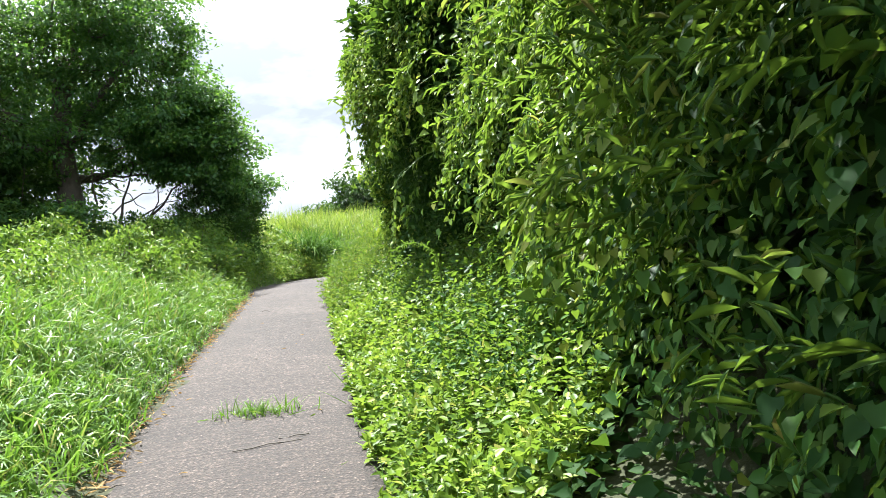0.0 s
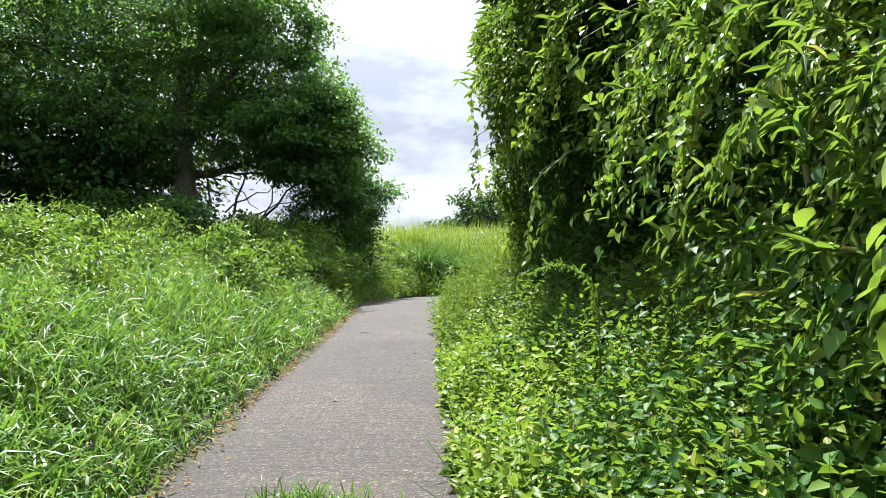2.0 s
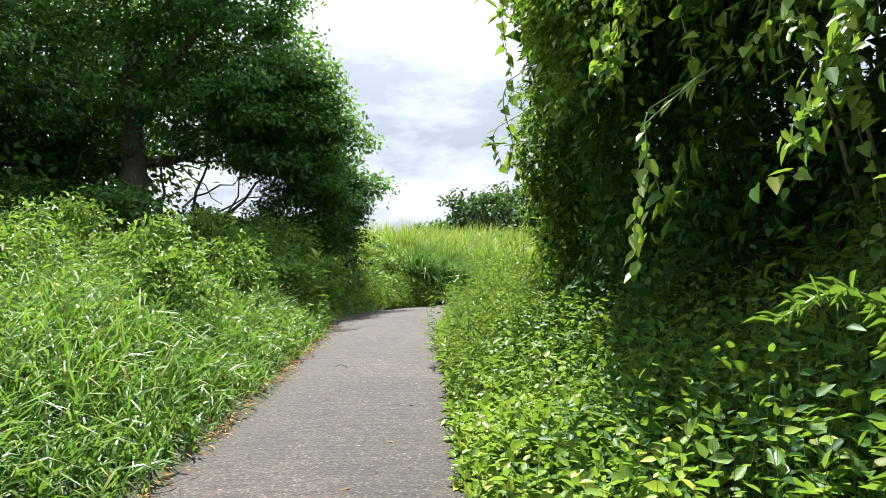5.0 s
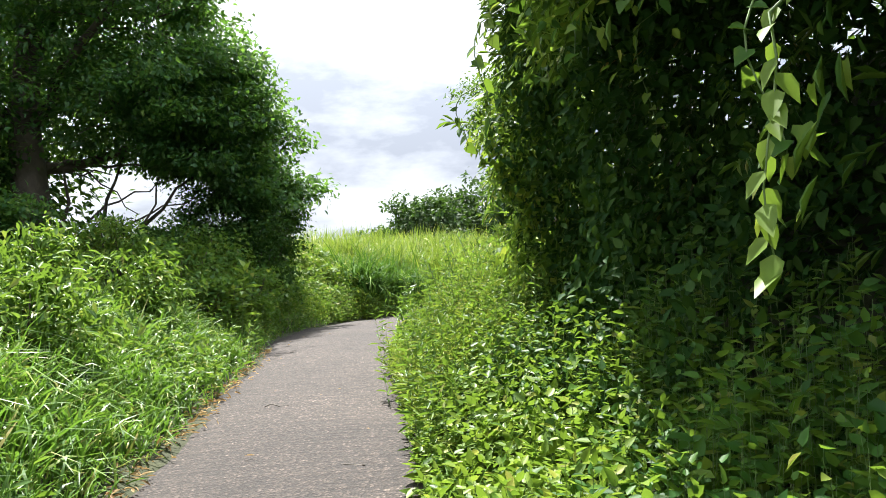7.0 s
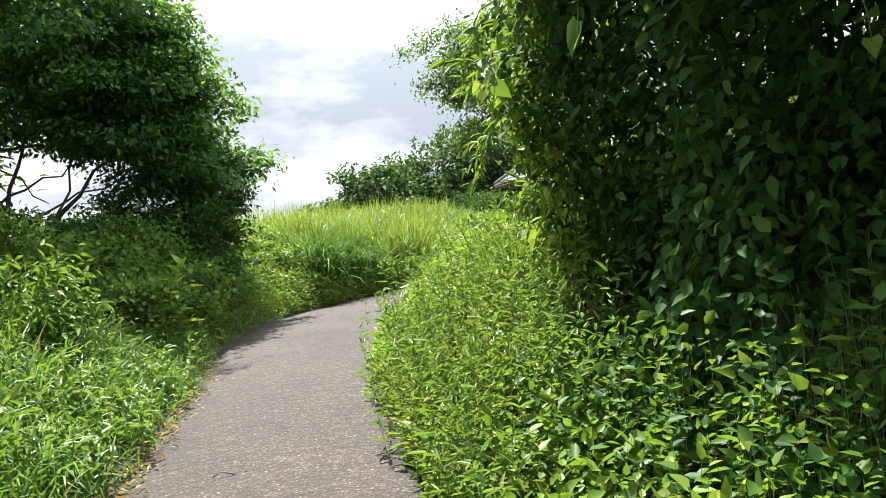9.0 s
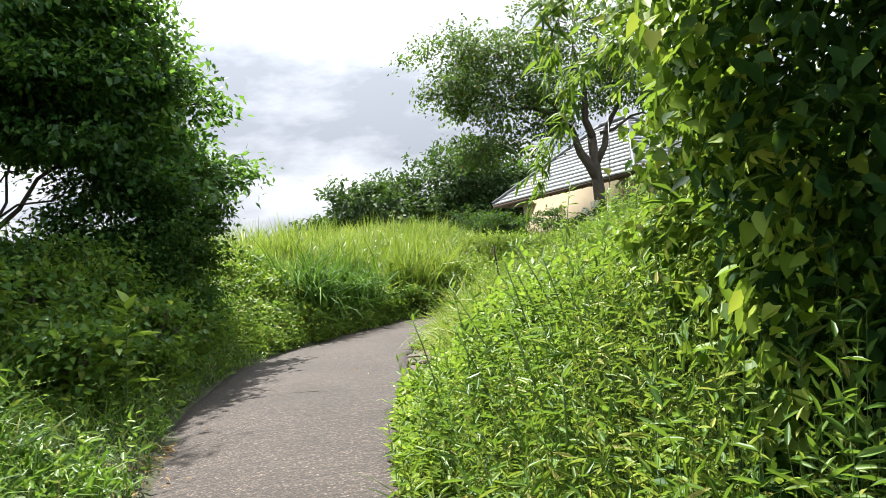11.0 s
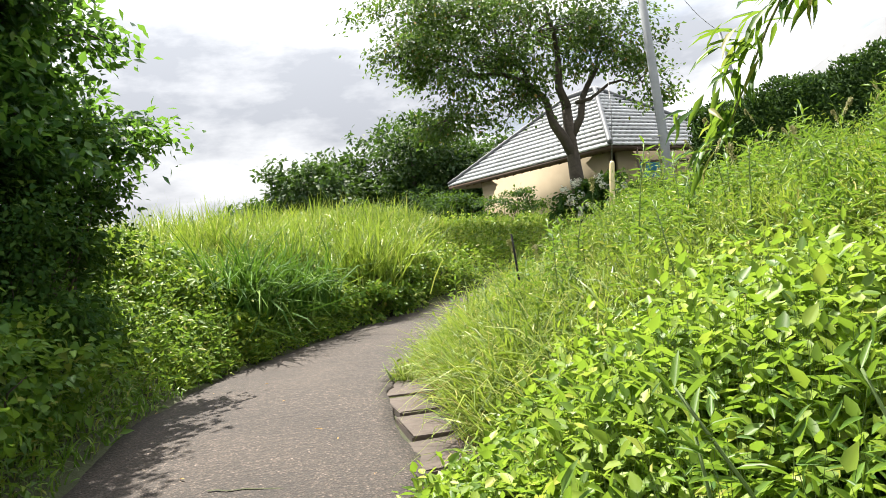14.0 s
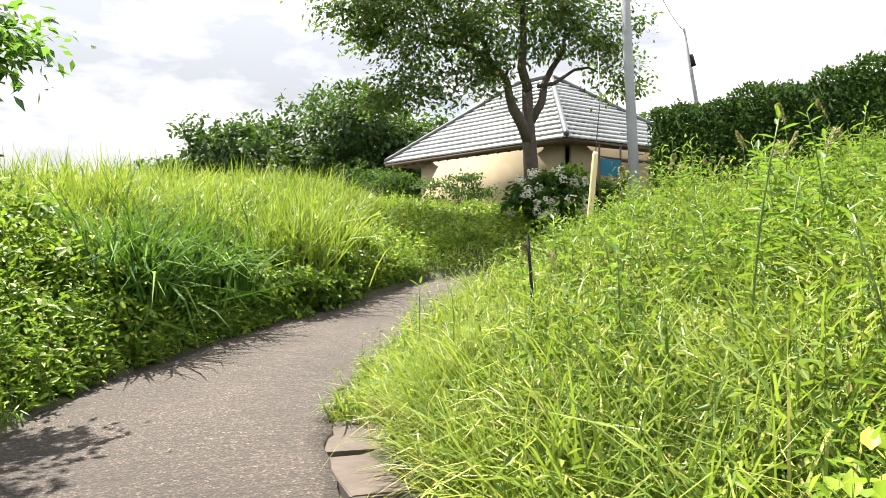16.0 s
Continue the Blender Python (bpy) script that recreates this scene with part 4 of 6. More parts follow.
def left_trees():
    rng = np.random.default_rng(21)
    z = at_ground(-6.9, 18.2)
    tree("shade_tree", (-6.45, 18.2, z), ([(-6.45, 18.2, z - .1), (-6.4, 18.15, z + 1.2), (-6.5, 18.1, z + 2.6), (-6.4, 18.3, z + 4.6)], .34),
         [((-6.45, 18.2, 4.1), (-3.4, 19.3, 4.6), .1), ((-6.45, 18.1, 4.6), (-4.4, 17.4, 7.0), .12), ((-6.5, 18.1, 4.8), (-9.2, 17.4, 6.6), .13),
          ((-6.45, 18.2, 4.9), (-6.2, 18.8, 8.6), .13), ((-6.45, 18.2, 4.0), (-4.6, 18.6, 4.1), .05), ((-6.5, 18.2, 4.4), (-8.4, 16.4, 5.4), .09)],
         [((-6.6, 18.3, 7.6), (2.9, 2.6, 2.2), 420), ((-4.7, 18.6, 6.6), (1.8, 1.8, 1.5), 260), ((-3.8, 19.4, 4.95), (1.4, 1.5, .95), 200),
          ((-2.95, 20.2, 4.0), (.75, .9, .6), 80), ((-4.7, 18.5, 5.0), (1.5, 1.4, .8), 150), ((-9.0, 17.2, 6.6), (2.6, 2.3, 2.2), 330), ((-7.9, 16.6, 5.1), (1.8, 1.6, .9), 160),
          ((-5.0, 18.0, 8.2), (1.7, 1.7, 1.3), 150), ((-5.6, 17.4, 7.2), (1.7, 1.6, .9), 120), ((-3.5, 18.7, 4.5), (1.2, 1.2, .65), 120), ((-4.6, 17.9, 5.3), (1.4, 1.3, .8), 120), ((-3.0, 19.3, 3.6), (.7, .7, .5), 50),
          ((-3.8, 19.0, 7.4), (.7, .7, .5), 40), ((-3.1, 19.4, 4.75), (1.0, .9, .65), 100), ((-3.5, 19.2, 3.4), (.6, .6, .6), 24), ((-3.9, 19.0, 2.9), (.6, .5, .35), 12), ((-3.45, 19.3, 5.7), (.95, .9, .6), 90), ((-3.2, 18.8, 6.0), (.6, .6, .4), 34), ((-2.7, 19.6, 5.15), (.45, .5, .3), 26), ((-2.3, 20.4, 3.85), (.4, .4, .25), 20)],
         TREE, BARK, "broad dark green shade tree with spreading low limbs", rng, DIAMOND, .108, 44, .18)
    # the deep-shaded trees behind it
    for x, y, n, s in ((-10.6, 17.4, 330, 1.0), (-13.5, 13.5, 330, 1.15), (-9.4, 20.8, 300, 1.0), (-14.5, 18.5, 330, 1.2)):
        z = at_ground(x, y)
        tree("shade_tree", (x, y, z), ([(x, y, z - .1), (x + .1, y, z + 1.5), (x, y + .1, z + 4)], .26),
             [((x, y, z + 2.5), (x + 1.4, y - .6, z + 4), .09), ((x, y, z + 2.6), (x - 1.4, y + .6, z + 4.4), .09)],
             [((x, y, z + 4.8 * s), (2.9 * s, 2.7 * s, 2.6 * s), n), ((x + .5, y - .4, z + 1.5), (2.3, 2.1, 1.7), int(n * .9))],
             DARKSHADE, BARK, "dense dark tree standing behind the shade tree", rng, DIAMOND, .19, 22, .34)
    # slim leaning stems in the gap
    for a, b in (((-5.6, 18.6, 2.2), (-5.0, 18.9, 4.6)), ((-5.3, 18.7, 2.2), (-3.6, 19.2, 4.3)), ((-5.1, 18.5, 2.3), (-3.2, 19.5, 3.2)), ((-5.9, 18.5, 2.2), (-5.95, 18.4, 4.3))):
        zz = at_ground(a[0], a[1]) - .05
        ob = empty("slim_tree", (a[0], a[1], zz), "slim dark leaning stem with sparse leaves", "tree", "slim trees")
        off = -np.array((a[0], a[1], zz))
        v, f = tube(bend_line((a[0], a[1], zz), b, 7, .05, .12, rng) + off, np.linspace(.045, .014, 7), 6)
        part("trunk", Heap().raw(v, f).mesh("trunk", BARK, True), ob)
        h = Heap()
        blob_leaves(h, np.array(b) + off, (.8, .7, .6), 34, 14, DIAMOND, .1, rng, .16)
        part("crown", h.mesh("crown", TREE), ob)
    for a, b, r in (((-6.6, 18.3, 3.9), (-5.3, 18.8, 4.0), .03), ((-5.9, 18.5, 4.2), (-4.9, 18.9, 3.3), .02), ((-5.6, 18.6, 3.2), (-4.3, 19.0, 3.9), .022), ((-5.4, 18.6, 2.8), (-3.9, 19.1, 3.6), .025), ((-4.9, 18.8, 2.7), (-4.4, 18.9, 4.2), .025)):
        v, f = tube(bend_line(a, b, 7, .05, .08, rng), np.linspace(r, r * .4, 7), 6)
        tagged(new("bare_branch", Heap().raw(v, f).mesh("bare_branch", BARK, True)), "thin bare dark branch under the shade tree", "branch", "bare branches")
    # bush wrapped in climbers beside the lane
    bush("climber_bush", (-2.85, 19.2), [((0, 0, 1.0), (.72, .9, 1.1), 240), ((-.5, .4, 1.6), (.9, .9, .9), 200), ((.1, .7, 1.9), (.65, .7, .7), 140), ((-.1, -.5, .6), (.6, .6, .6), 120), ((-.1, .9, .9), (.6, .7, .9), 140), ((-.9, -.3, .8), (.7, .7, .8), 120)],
         DARKSHADE, "dark green climber-covered bush at the lane edge", DIAMOND, .07, rng, 34)
    bush("ivy_bush", (-7.6, 18.0), [((0, 0, 1.3), (.95, .8, 1.5), 230), ((-1.3, -.2, 1.2), (1.2, 1.0, 1.5), 260), ((-2.8, -.6, 1.1), (1.3, 1.0, 1.4), 240)], DARKSHADE, "mass of dark ivy growing round the trunks", DIAMOND, .13, rng)
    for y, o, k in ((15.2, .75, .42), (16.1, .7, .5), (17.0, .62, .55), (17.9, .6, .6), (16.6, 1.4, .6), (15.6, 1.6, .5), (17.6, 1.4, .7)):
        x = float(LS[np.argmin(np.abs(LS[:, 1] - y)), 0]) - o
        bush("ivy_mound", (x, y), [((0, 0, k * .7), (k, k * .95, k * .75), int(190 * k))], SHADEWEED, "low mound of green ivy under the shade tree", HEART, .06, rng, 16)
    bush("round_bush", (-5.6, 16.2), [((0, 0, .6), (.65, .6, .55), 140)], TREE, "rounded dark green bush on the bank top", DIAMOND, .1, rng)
    bush("round_bush", (-4.3, 17.2), [((0, 0, .5), (.9, .7, .55), 150)], DARKSHADE, "low dark green bush on the bank top", DIAMOND, .09, rng)
    bush("round_bush", (-6.9, 15.6), [((0, 0, .5), (1.0, .7, .6), 150)], DARKSHADE, "low dark green bush under the shade tree", DIAMOND, .09, rng)


def bush(name, xy, blobs, mat, label, leaf, size, rng, per=24, spread=.12):
    z = at_ground(*xy)
    ob = empty(name, (*xy, z), label, "bush")
    h, st = Heap(), Heap()
    for c, r, n in blobs:
        q = blob_leaves(h, c, r, n, per, leaf, size, rng, spread, .55)
        for j in range(0, len(q), max(1, len(q) // 7)):
            v, f = tube(bend_line((c[0] * .3, c[1] * .3, -.06), q[j], 5, .04, 0, rng), np.linspace(.016, .005, 5), 5)
            st.raw(v, f)
    part("foliage", h.mesh("foliage", mat), ob)
    tagged(part("stemwork", st.mesh("stemwork", BARK, True), ob), kind="stuff")
    return ob


def grass_hill():
    rng = np.random.default_rng(31)
    free = lambda xy: (np.hypot(xy[:, 0] + 1.3, xy[:, 1] - 22.5) > .5) & (np.hypot(xy[:, 0] + .6, xy[:, 1] - 23.5) > .35)
    zone = lambda xy, dl, dr: np.where((dl > 0.0) & free(xy) & (xy[:, 1] + .25 * xy[:, 0] > 19.8), np.clip(1.3 - dl * .07, .22, 1), 0)
    p, dl, dr = density_points(68000, (-9, 9, 19.5, 40), zone, rng)
    tall = np.interp(dl, [0, .3, 1, 2.5, 8], [.15, .3, .62, .92, .85]) * rng.uniform(.5, 1.2, len(p)) * lumps(p) * (1 - .4 * smooth(1.5, 4.5, p[:, 0]) * smooth(24, 28, p[:, 1]))
    h = Heap()
    add_blades(h, p, tall, rng.uniform(.014, .034, len(p)) * np.interp(dl, [0, 6, 14], [1, 1.3, 2.2]), rng, (0, 1, 2, 3), .34)
    stuff("hill_grass", h, TALLGRASS, "tall sunlit yellow-green grass covering the low hill", "grass")
    p, dl, dr = density_points(17000, (-4, 5, 19.5, 27), lambda xy, dl, dr: np.where((dl > 0) & (dl < 2.2) & (xy[:, 1] + .25 * xy[:, 0] > 19.8), 1 - dl * .3, 0), rng)
    h, st = Heap(), Heap()
    stalk_weeds(h, st, p, rng.uniform(.3, .75, len(p)) * np.interp(dl, [0, .25, .8], [.45, .8, 1]) * np.where(free(p), 1, .5) * lumps(p), rng, LEAFY, 8, .095)
    stuff("hill_weeds", h, WEED, "leafy green weeds at the foot of the grass hill", "weeds")
    stuff("hill_weed_stalks", st, STEM, "thin stalks of weeds on the grass hill", "weeds")
    # leafy scrub on the bank's face
    for x, y, k in ((-2.2, 21.9, .55), (-1.75, 22.3, .5), (-2.9, 22.1, .6), (-2.4, 22.9, .5), (-3.6, 22.4, .6), (.5, 24.6, .45), (1.3, 25.6, .5), (-3.2, 23.4, .55), (-2.6, 21.3, .45), (-3.3, 21.5, .6),
                    (-4.1, 21.9, .6), (-2.0, 21.2, .35), (-1.3, 21.9, .3), (.0, 24.3, .4), (.9, 25.0, .4), (2.1, 26.5, .5)):
        mat = COVER if (x * 7 + y * 3) % 2 < 1.2 else WEED
        bush("bank_scrub", (x, y), [((0, 0, k * .5), (k, k * .9, k * .75), int(200 * k))], mat, "yellow-green leafy scrub on the grass bank", OVATE, .085, rng, 17, .1)
    p, dl, dr = density_points(15000, (-4.6, 6, 18.8, 29), lambda xy, dl, dr: np.where((dl > 0) & (dl < .95) & (xy[:, 1] + .25 * xy[:, 0] > 19.0), 1 - .5 * dl, 0), rng)
    h = Heap()
    stalk_weeds(h, None, p, np.interp(dl, [0, .2, .9], [.12, .28, .5]) * rng.uniform(.6, 1.2, len(p)) * lumps(p), rng, LEAFY, 7, .075)
    stuff("foot_weeds", h, BRIGHT, "bright low leafy weeds along the foot of the grass bank", "weeds")
    p, dl, dr = density_points(4500, (.3, 8, 24.5, 34), lambda xy, dl, dr: np.where(dl > .5, 1, 0), rng)
    h = Heap()
    stalk_weeds(h, None, p, rng.uniform(.3, .5, len(p)) * lumps(p), rng, BROAD, 5, .13)
    stuff("garden_cover", h, COVER, "sunlit yellow-green low leafy cover before the farmhouse", "undergrowth")
    # arching clumps
    for x, y, hgt, n, mat, lab in ((-1.35, 22.6, 1.5, 560, DARKGRASS, "dark green arching pampas grass clump on the bank"), (-.65, 23.6, 1.35, 380, DARKGRASS, "dark green arching pampas grass clump on the bank"),
                              (.6, 25.2, 1.55, 420, TALLGRASS, "tall feathery pale green grass clump"), (1.3, 26.2, 1.5, 360, TALLGRASS, "tall feathery pale green grass clump"),
                              (-.6, 25.2, 1.2, 160, TALLGRASS, "tall feathery pale green grass clump"), (-1.9, 25.5, 1.1, 160, TALLGRASS, "tall feathery pale green grass clump")):
        z = at_ground(x, y)
        ob = empty("pampas_clump", (x, y, z), lab, "grass clump", "pampas clumps")
        b = np.column_stack([rng.normal(0, .26, (n, 2)), np.full(n, -.03)])
        hh = Heap()
        add_blades(hh, b, hgt * rng.uniform(.6, 1.2, n), rng.uniform(.02, .042, n), rng, (1, 2, 3, 3) if mat is DARKGRASS else (0, 1, 2), .42 if mat is DARKGRASS else .26)
        part("leaf_fountain", hh.mesh("leaf_fountain", mat), ob)


def right_slope():
    rng = np.random.default_rng(41)
    incover = lambda xy, dr: (xy[:, 1] > 12.9 - .2 * dr) & (xy[:, 1] < 15.75 - .3 * dr + .2 * np.sin(xy[:, 0] * 5)) & (dr < 2.0 + .2 * np.sin(xy[:, 1] * 4))
    bare = lambda xy, dr: (dr < .44) & (xy[:, 1] > 15.6) & (xy[:, 1] < 19.1)
    zone = lambda xy, dl, dr: np.where((dr > 0.03) & (xy[:, 1] > 12.2) & ~bare(xy, dr), np.where(incover(xy, dr), .12, 1), 0)
    p, dl, dr = density_points(80000, (-.5, 12, 12.2, 32), lambda xy, dl, dr: zone(xy, dl, dr) * np.clip(.3 + patch_noise(xy, .9, 4.0), .1, 1) * np.clip(1.2 - dr * .1, .25, 1), rng)
    h = Heap()
    tall = np.interp(dr, [0, .2, .7, 2, 6], [.2, .4, .62, .5, .45]) * rng.uniform(.5, 1.25, len(p)) * lumps(p) ** 1.7
    add_blades(h, p, tall, rng.uniform(.006, .013, len(p)) * np.interp(dr, [0, 5, 10], [1, 1.2, 1.8]), rng, (1, 2, 2, 3), .4)
    stuff("slope_grass", h, TALLGRASS, "sunlit pale green grass on the slope beside the lane", "grass")
    p, dl, dr = density_points(42000, (-.3, 4.6, 14.2, 21.5), lambda xy, dl, dr: zone(xy, dl, dr) * np.clip(1.1 - dr * .2, .2, 1), rng)
    h = Heap()
    tall = np.interp(dr, [0, .3, .8, 2, 6], [.2, .45, .6, .45, .4]) * rng.uniform(.5, 1.25, len(p)) * lumps(p)
    add_blades(h, p, tall * 1.1, rng.uniform(.009, .019, len(p)), rng, (1, 2, 3, 3), .4)
    stuff("kerb_grass", h, TALLGRASS, "dense pale green grass arching over the kerb", "grass")
    p, dl, dr = density_points(16000, (-.5, 6, 13, 24), lambda xy, dl, dr: zone(xy, dl, dr) * np.clip(.1 + patch_noise(xy, .8, 1.0), 0, 1) * np.clip(dr, .1, 1), rng)
    h, st = Heap(), Heap()
    tall = rng.uniform(.22, .55, len(p)) * lumps(p) ** 1.5 + np.where(rng.uniform(0, 1, len(p)) > .95, .32, 0)
    stalk_weeds(h, st, p, tall, rng, LEAFY, 8, .064)
    stuff("slope_weeds", h, DRYWEED, "mixed leafy weeds on the sunny slope", "weeds")
    stuff("slope_weed_stalks", st, STEM, "thin stalks of the slope weeds", "weeds")
    # coarse weeds in stands that rise out of the grass
    p, dl, dr = density_points(5500, (.2, 6.5, 15.0, 23), lambda xy, dl, dr: zone(xy, dl, dr) * np.where(patch_noise(xy, 2.3, 7.0) > .52, 1, .06) * np.clip(dr - .55, 0, 1), rng)
    h, st = Heap(), Heap()
    stalk_weeds(h, st, p, rng.uniform(.42, .74, len(p)) * lumps(p) ** 1.3, rng, LANCE, 16, .09, .05, .4)
    stuff("slope_stands", h, WEED, "stands of coarse narrow-leaved weeds rising out of the slope grass", "weeds")
    stuff("slope_stand_stalks", st, STEM, "stalks of the coarse slope weeds", "weeds")
    # broad-leaved patch low on the slope
    p, dl, dr = density_points(9800, (-.3, 3, 12.2, 16), lambda xy, dl, dr: np.where((dr > .05) & ~bare(xy, dr) & incover(xy, dr), np.clip(1.3 - dr * .22, 0, 1), 0), rng)
    h, st = Heap(), Heap()
    stalk_weeds(h, st, p, np.interp(dr, [0, .4, 1], [.2, .45, .6]) * rng.uniform(.7, 1.2, len(p)) * lumps(p), rng, OVATE, 7, .09, .02, .24)
    stuff("slope_cover", h, BRIGHT, "bright broad-leaved undergrowth low on the slope", "undergrowth")
    stuff("slope_cover_stalks", st, STEM, "stalks of the broad-leaved undergrowth", "undergrowth")


def inner_bend():
    """Mugwort and fine weeds on the inside of the bend."""
    rng = np.random.default_rng(43)
    p, dl, dr = density_points(5200, (-.4, 4, 9.8, 13.6), lambda xy, dl, dr: np.where((dr > .06) & (xy[:, 1] > 9.9 + .8 * dr) & (xy[:, 1] < 13.4) & ((xy[:, 0] < .8 + .12 * np.sin(5 * xy[:, 1])) | (xy[:, 1] > 11.8)), np.clip(1.3 - dr * .3, 0, 1), 0), rng)
    lv, st = Heap(), Heap()
    stalk_weeds(lv, st, p, np.interp(dr, [0, .3, .9], [.3, .65, .85]) * rng.uniform(.6, 1.15, len(p)) * lumps(p), rng, LANCE, 12, .072, .1)
    stuff("bend_weeds", lv, DRYWEED, "fine-leaved mugwort and weeds inside the bend", "weeds")
    stuff("bend_weed_stalks", st, STEM, "thin stalks of the weeds inside the bend", "weeds")


def far_woods():
    rng = np.random.default_rng(51)
    for i in range(34):
        s = i / 33
        y = 58 - 6 * s + rng.uniform(-3, 7)
        x = -3 + 34 * s + rng.normal(0, 1)
        z = at_ground(x, y) - .3
        top = np.interp(x, [-4, -1, 3, 6, 8.5, 10, 16, 30], [5.8, 7.2, 10, 11.5, 10.5, 9, 8.6, 9]) + rng.uniform(-.8, .8)
        ob = empty("woodland_tree", (x, y, z), "dark green woodland tree on the far hillside", "tree", "woodland trees")
        hgt = max(top - z, 2.5)
        v, f = tube([(0, 0, -.3), (0, .1, hgt * .4), (0, 0, hgt * .75)], [.2, .16, .06], 6)
        part("trunk", Heap().raw(v, f).mesh("trunk", BARK, True), ob)
        h = Heap()
        blob_leaves(h, (0, 0, hgt * .62), (2.3, 2.0, hgt * .38), 140, 21 if x < 11 else 5, DIAMOND, .31 if x < 11 else .42, rng, .32, .6, .5, .3)
        blob_leaves(h, (.4, -.4, hgt * .3), (2.3, 2.0, hgt * .3), 90, 20 if x < 11 else 5, DIAMOND, .31 if x < 11 else .42, rng, .32, .6, .5, .3)
        part("crown", h.mesh("crown", WOODS), ob)


left_bank()
right_cover()
thicket()
left_trees()
grass_hill()
right_slope()
inner_bend()
far_woods()

# ---------------------------------------------------------------- the house and its garden
EAVE = np.array((9.25, 33.6))
U, V = np.array((-0.367, 0.930)), np.array((0.930, 0.367))


def house():
    zg, ze = 2.6, 5.2
    run, deep, out = 9.2, 7.0, 0.55
    ob = empty("farmhouse", (*EAVE, zg), "single-storey farmhouse with ochre walls and grey tiled hip roof", "house")

    def P(a, b, z):
        q = U * a + V * b
        return (q[0], q[1], z - zg)
    ridge_a0, ridge_a1, ridge_b, rise = 3.7, 5.3, 3.3, 2.75
    # walls with thickness
    def wall(a0, b0, a1, b1, lab=""):
        t = 0.14
        d = np.array((a1 - a0, b1 - b0))
        d = d / np.linalg.norm(d)
        nrm = np.array((-d[1], d[0])) * t
        pts = [(a0, b0), (a1, b1), (a1 + nrm[0], b1 + nrm[1]), (a0 + nrm[0], b0 + nrm[1])]
        v = [P(a, b, zg - .3) for a, b in pts] + [P(a, b, ze + .12) for a, b in pts]
        f = [(0, 1, 2, 3), (7, 6, 5, 4), (0, 4, 5, 1), (1, 5, 6, 2), (2, 6, 7, 3), (3, 7, 4, 0)]
        return part("wall", Heap().raw(v, f).mesh("wall", PLASTER), ob, lab)
    o = out
    wall(run - o - 1.2, o, o, o)
    wall(o, o + .15, o, deep - o)
    wall(o + .15, deep - o, run - o - 1.2, deep - o)
    wall(run - o - 1.2, deep - o, run - o - 1.2, o + .15)
    # roof deck
    c = [P(0, 0, ze), P(run, 0, ze), P(run, deep, ze), P(0, deep, ze), P(ridge_a0, ridge_b, ze + rise), P(ridge_a1, ridge_b, ze + rise)]
    lo = [(x, y, z - .09) for x, y, z in c[:4]]
    f = [(0, 4, 5, 1), (0, 3, 4), (3, 2, 5, 4), (2, 1, 5), (6, 7, 8, 9), (0, 1, 7, 6), (1, 2, 8, 7), (2, 3, 9, 8), (3, 0, 6, 9)]
    roof = part("roof", Heap().raw(c + lo, f).mesh("roof", TIMBER), ob, "grey glazed tile hip roof")
    # rows of wave tiles on the two faces seen
    def tiled(c0, c1, top0, top1, rows):
        c0, c1, top0, top1 = map(np.array, (c0, c1, top0, top1))
        nrm = np.cross(c1 - c0, (top0 + top1) / 2 - (c0 + c1) / 2)
        nrm = nrm / np.linalg.norm(nrm)
        if nrm[2] < 0:
            nrm = -nrm
        for r in range(rows):
            s0, s1 = r / rows, (r + 1.12) / rows
            a, b = c0 + (top0 - c0) * s0, c1 + (top1 - c1) * s0
            a2, b2 = c0 + (top0 - c0) * min(s1, 1), c1 + (top1 - c1) * min(s1, 1)
            n = max(6, int(np.linalg.norm(b - a) / 0.07))
            k = np.linspace(0, 1, n)[:, None]
            wave = 0.009 * np.sin(k * np.linalg.norm(b - a) / .28 * 2 * math.pi)
            lift = 0.09
            front = a + (b - a) * k + nrm * (lift + wave)
            back = a2 + (b2 - a2) * k + nrm * (0.02 + wave)
            under = front - nrm * 0.05
            v = np.concatenate([under, front, back])
            f = []
            for i in range(n - 1):
                f += [(i, i + 1, n + i + 1, n + i), (n + i, n + i + 1, 2 * n + i + 1, 2 * n + i)]
            part("tile_course", Heap().raw(v, f).mesh("tile_course", TILE), roof)
    tiled(c[0], c[1], c[4], c[5], 15)
    tiled(c[3], c[0], c[4], c[4] + np.array((.01, 0, 0)), 16)
    # ridge and hip caps
    for a, b in ((c[0], c[4]), (c[1], c[5]), (c[3], c[4]), (c[2], c[5]), (c[4], c[5])):
        a, b = np.array(a), np.array(b)
        pts = np.linspace(a, b, 24) + (0, 0, .1)
        rad = .085 + .012 * (np.arange(24) % 2)
        v, f = tube(pts, rad, 8)
        part("ridge_cap", Heap().raw(v, f).mesh("ridge_cap", RIDGE, True), ob, "dark ridge tiles")
    # rafters under the front eave
    for i in range(16):
        a = .5 + i * (run - 1.6) / 15
        v, f = tube([P(a, .1, ze - .13), P(a, 1.0, ze + .18)], [.035, .035], 4)
        part("rafter", Heap().raw(v, f).mesh("rafter", TIMBER), ob, "dark timber rafter end")
    # window with sliding sashes, and the wall lamp beside it
    w0, w1, zb, zt = 3.9, 5.4, zg + 1.72, zg + 2.16
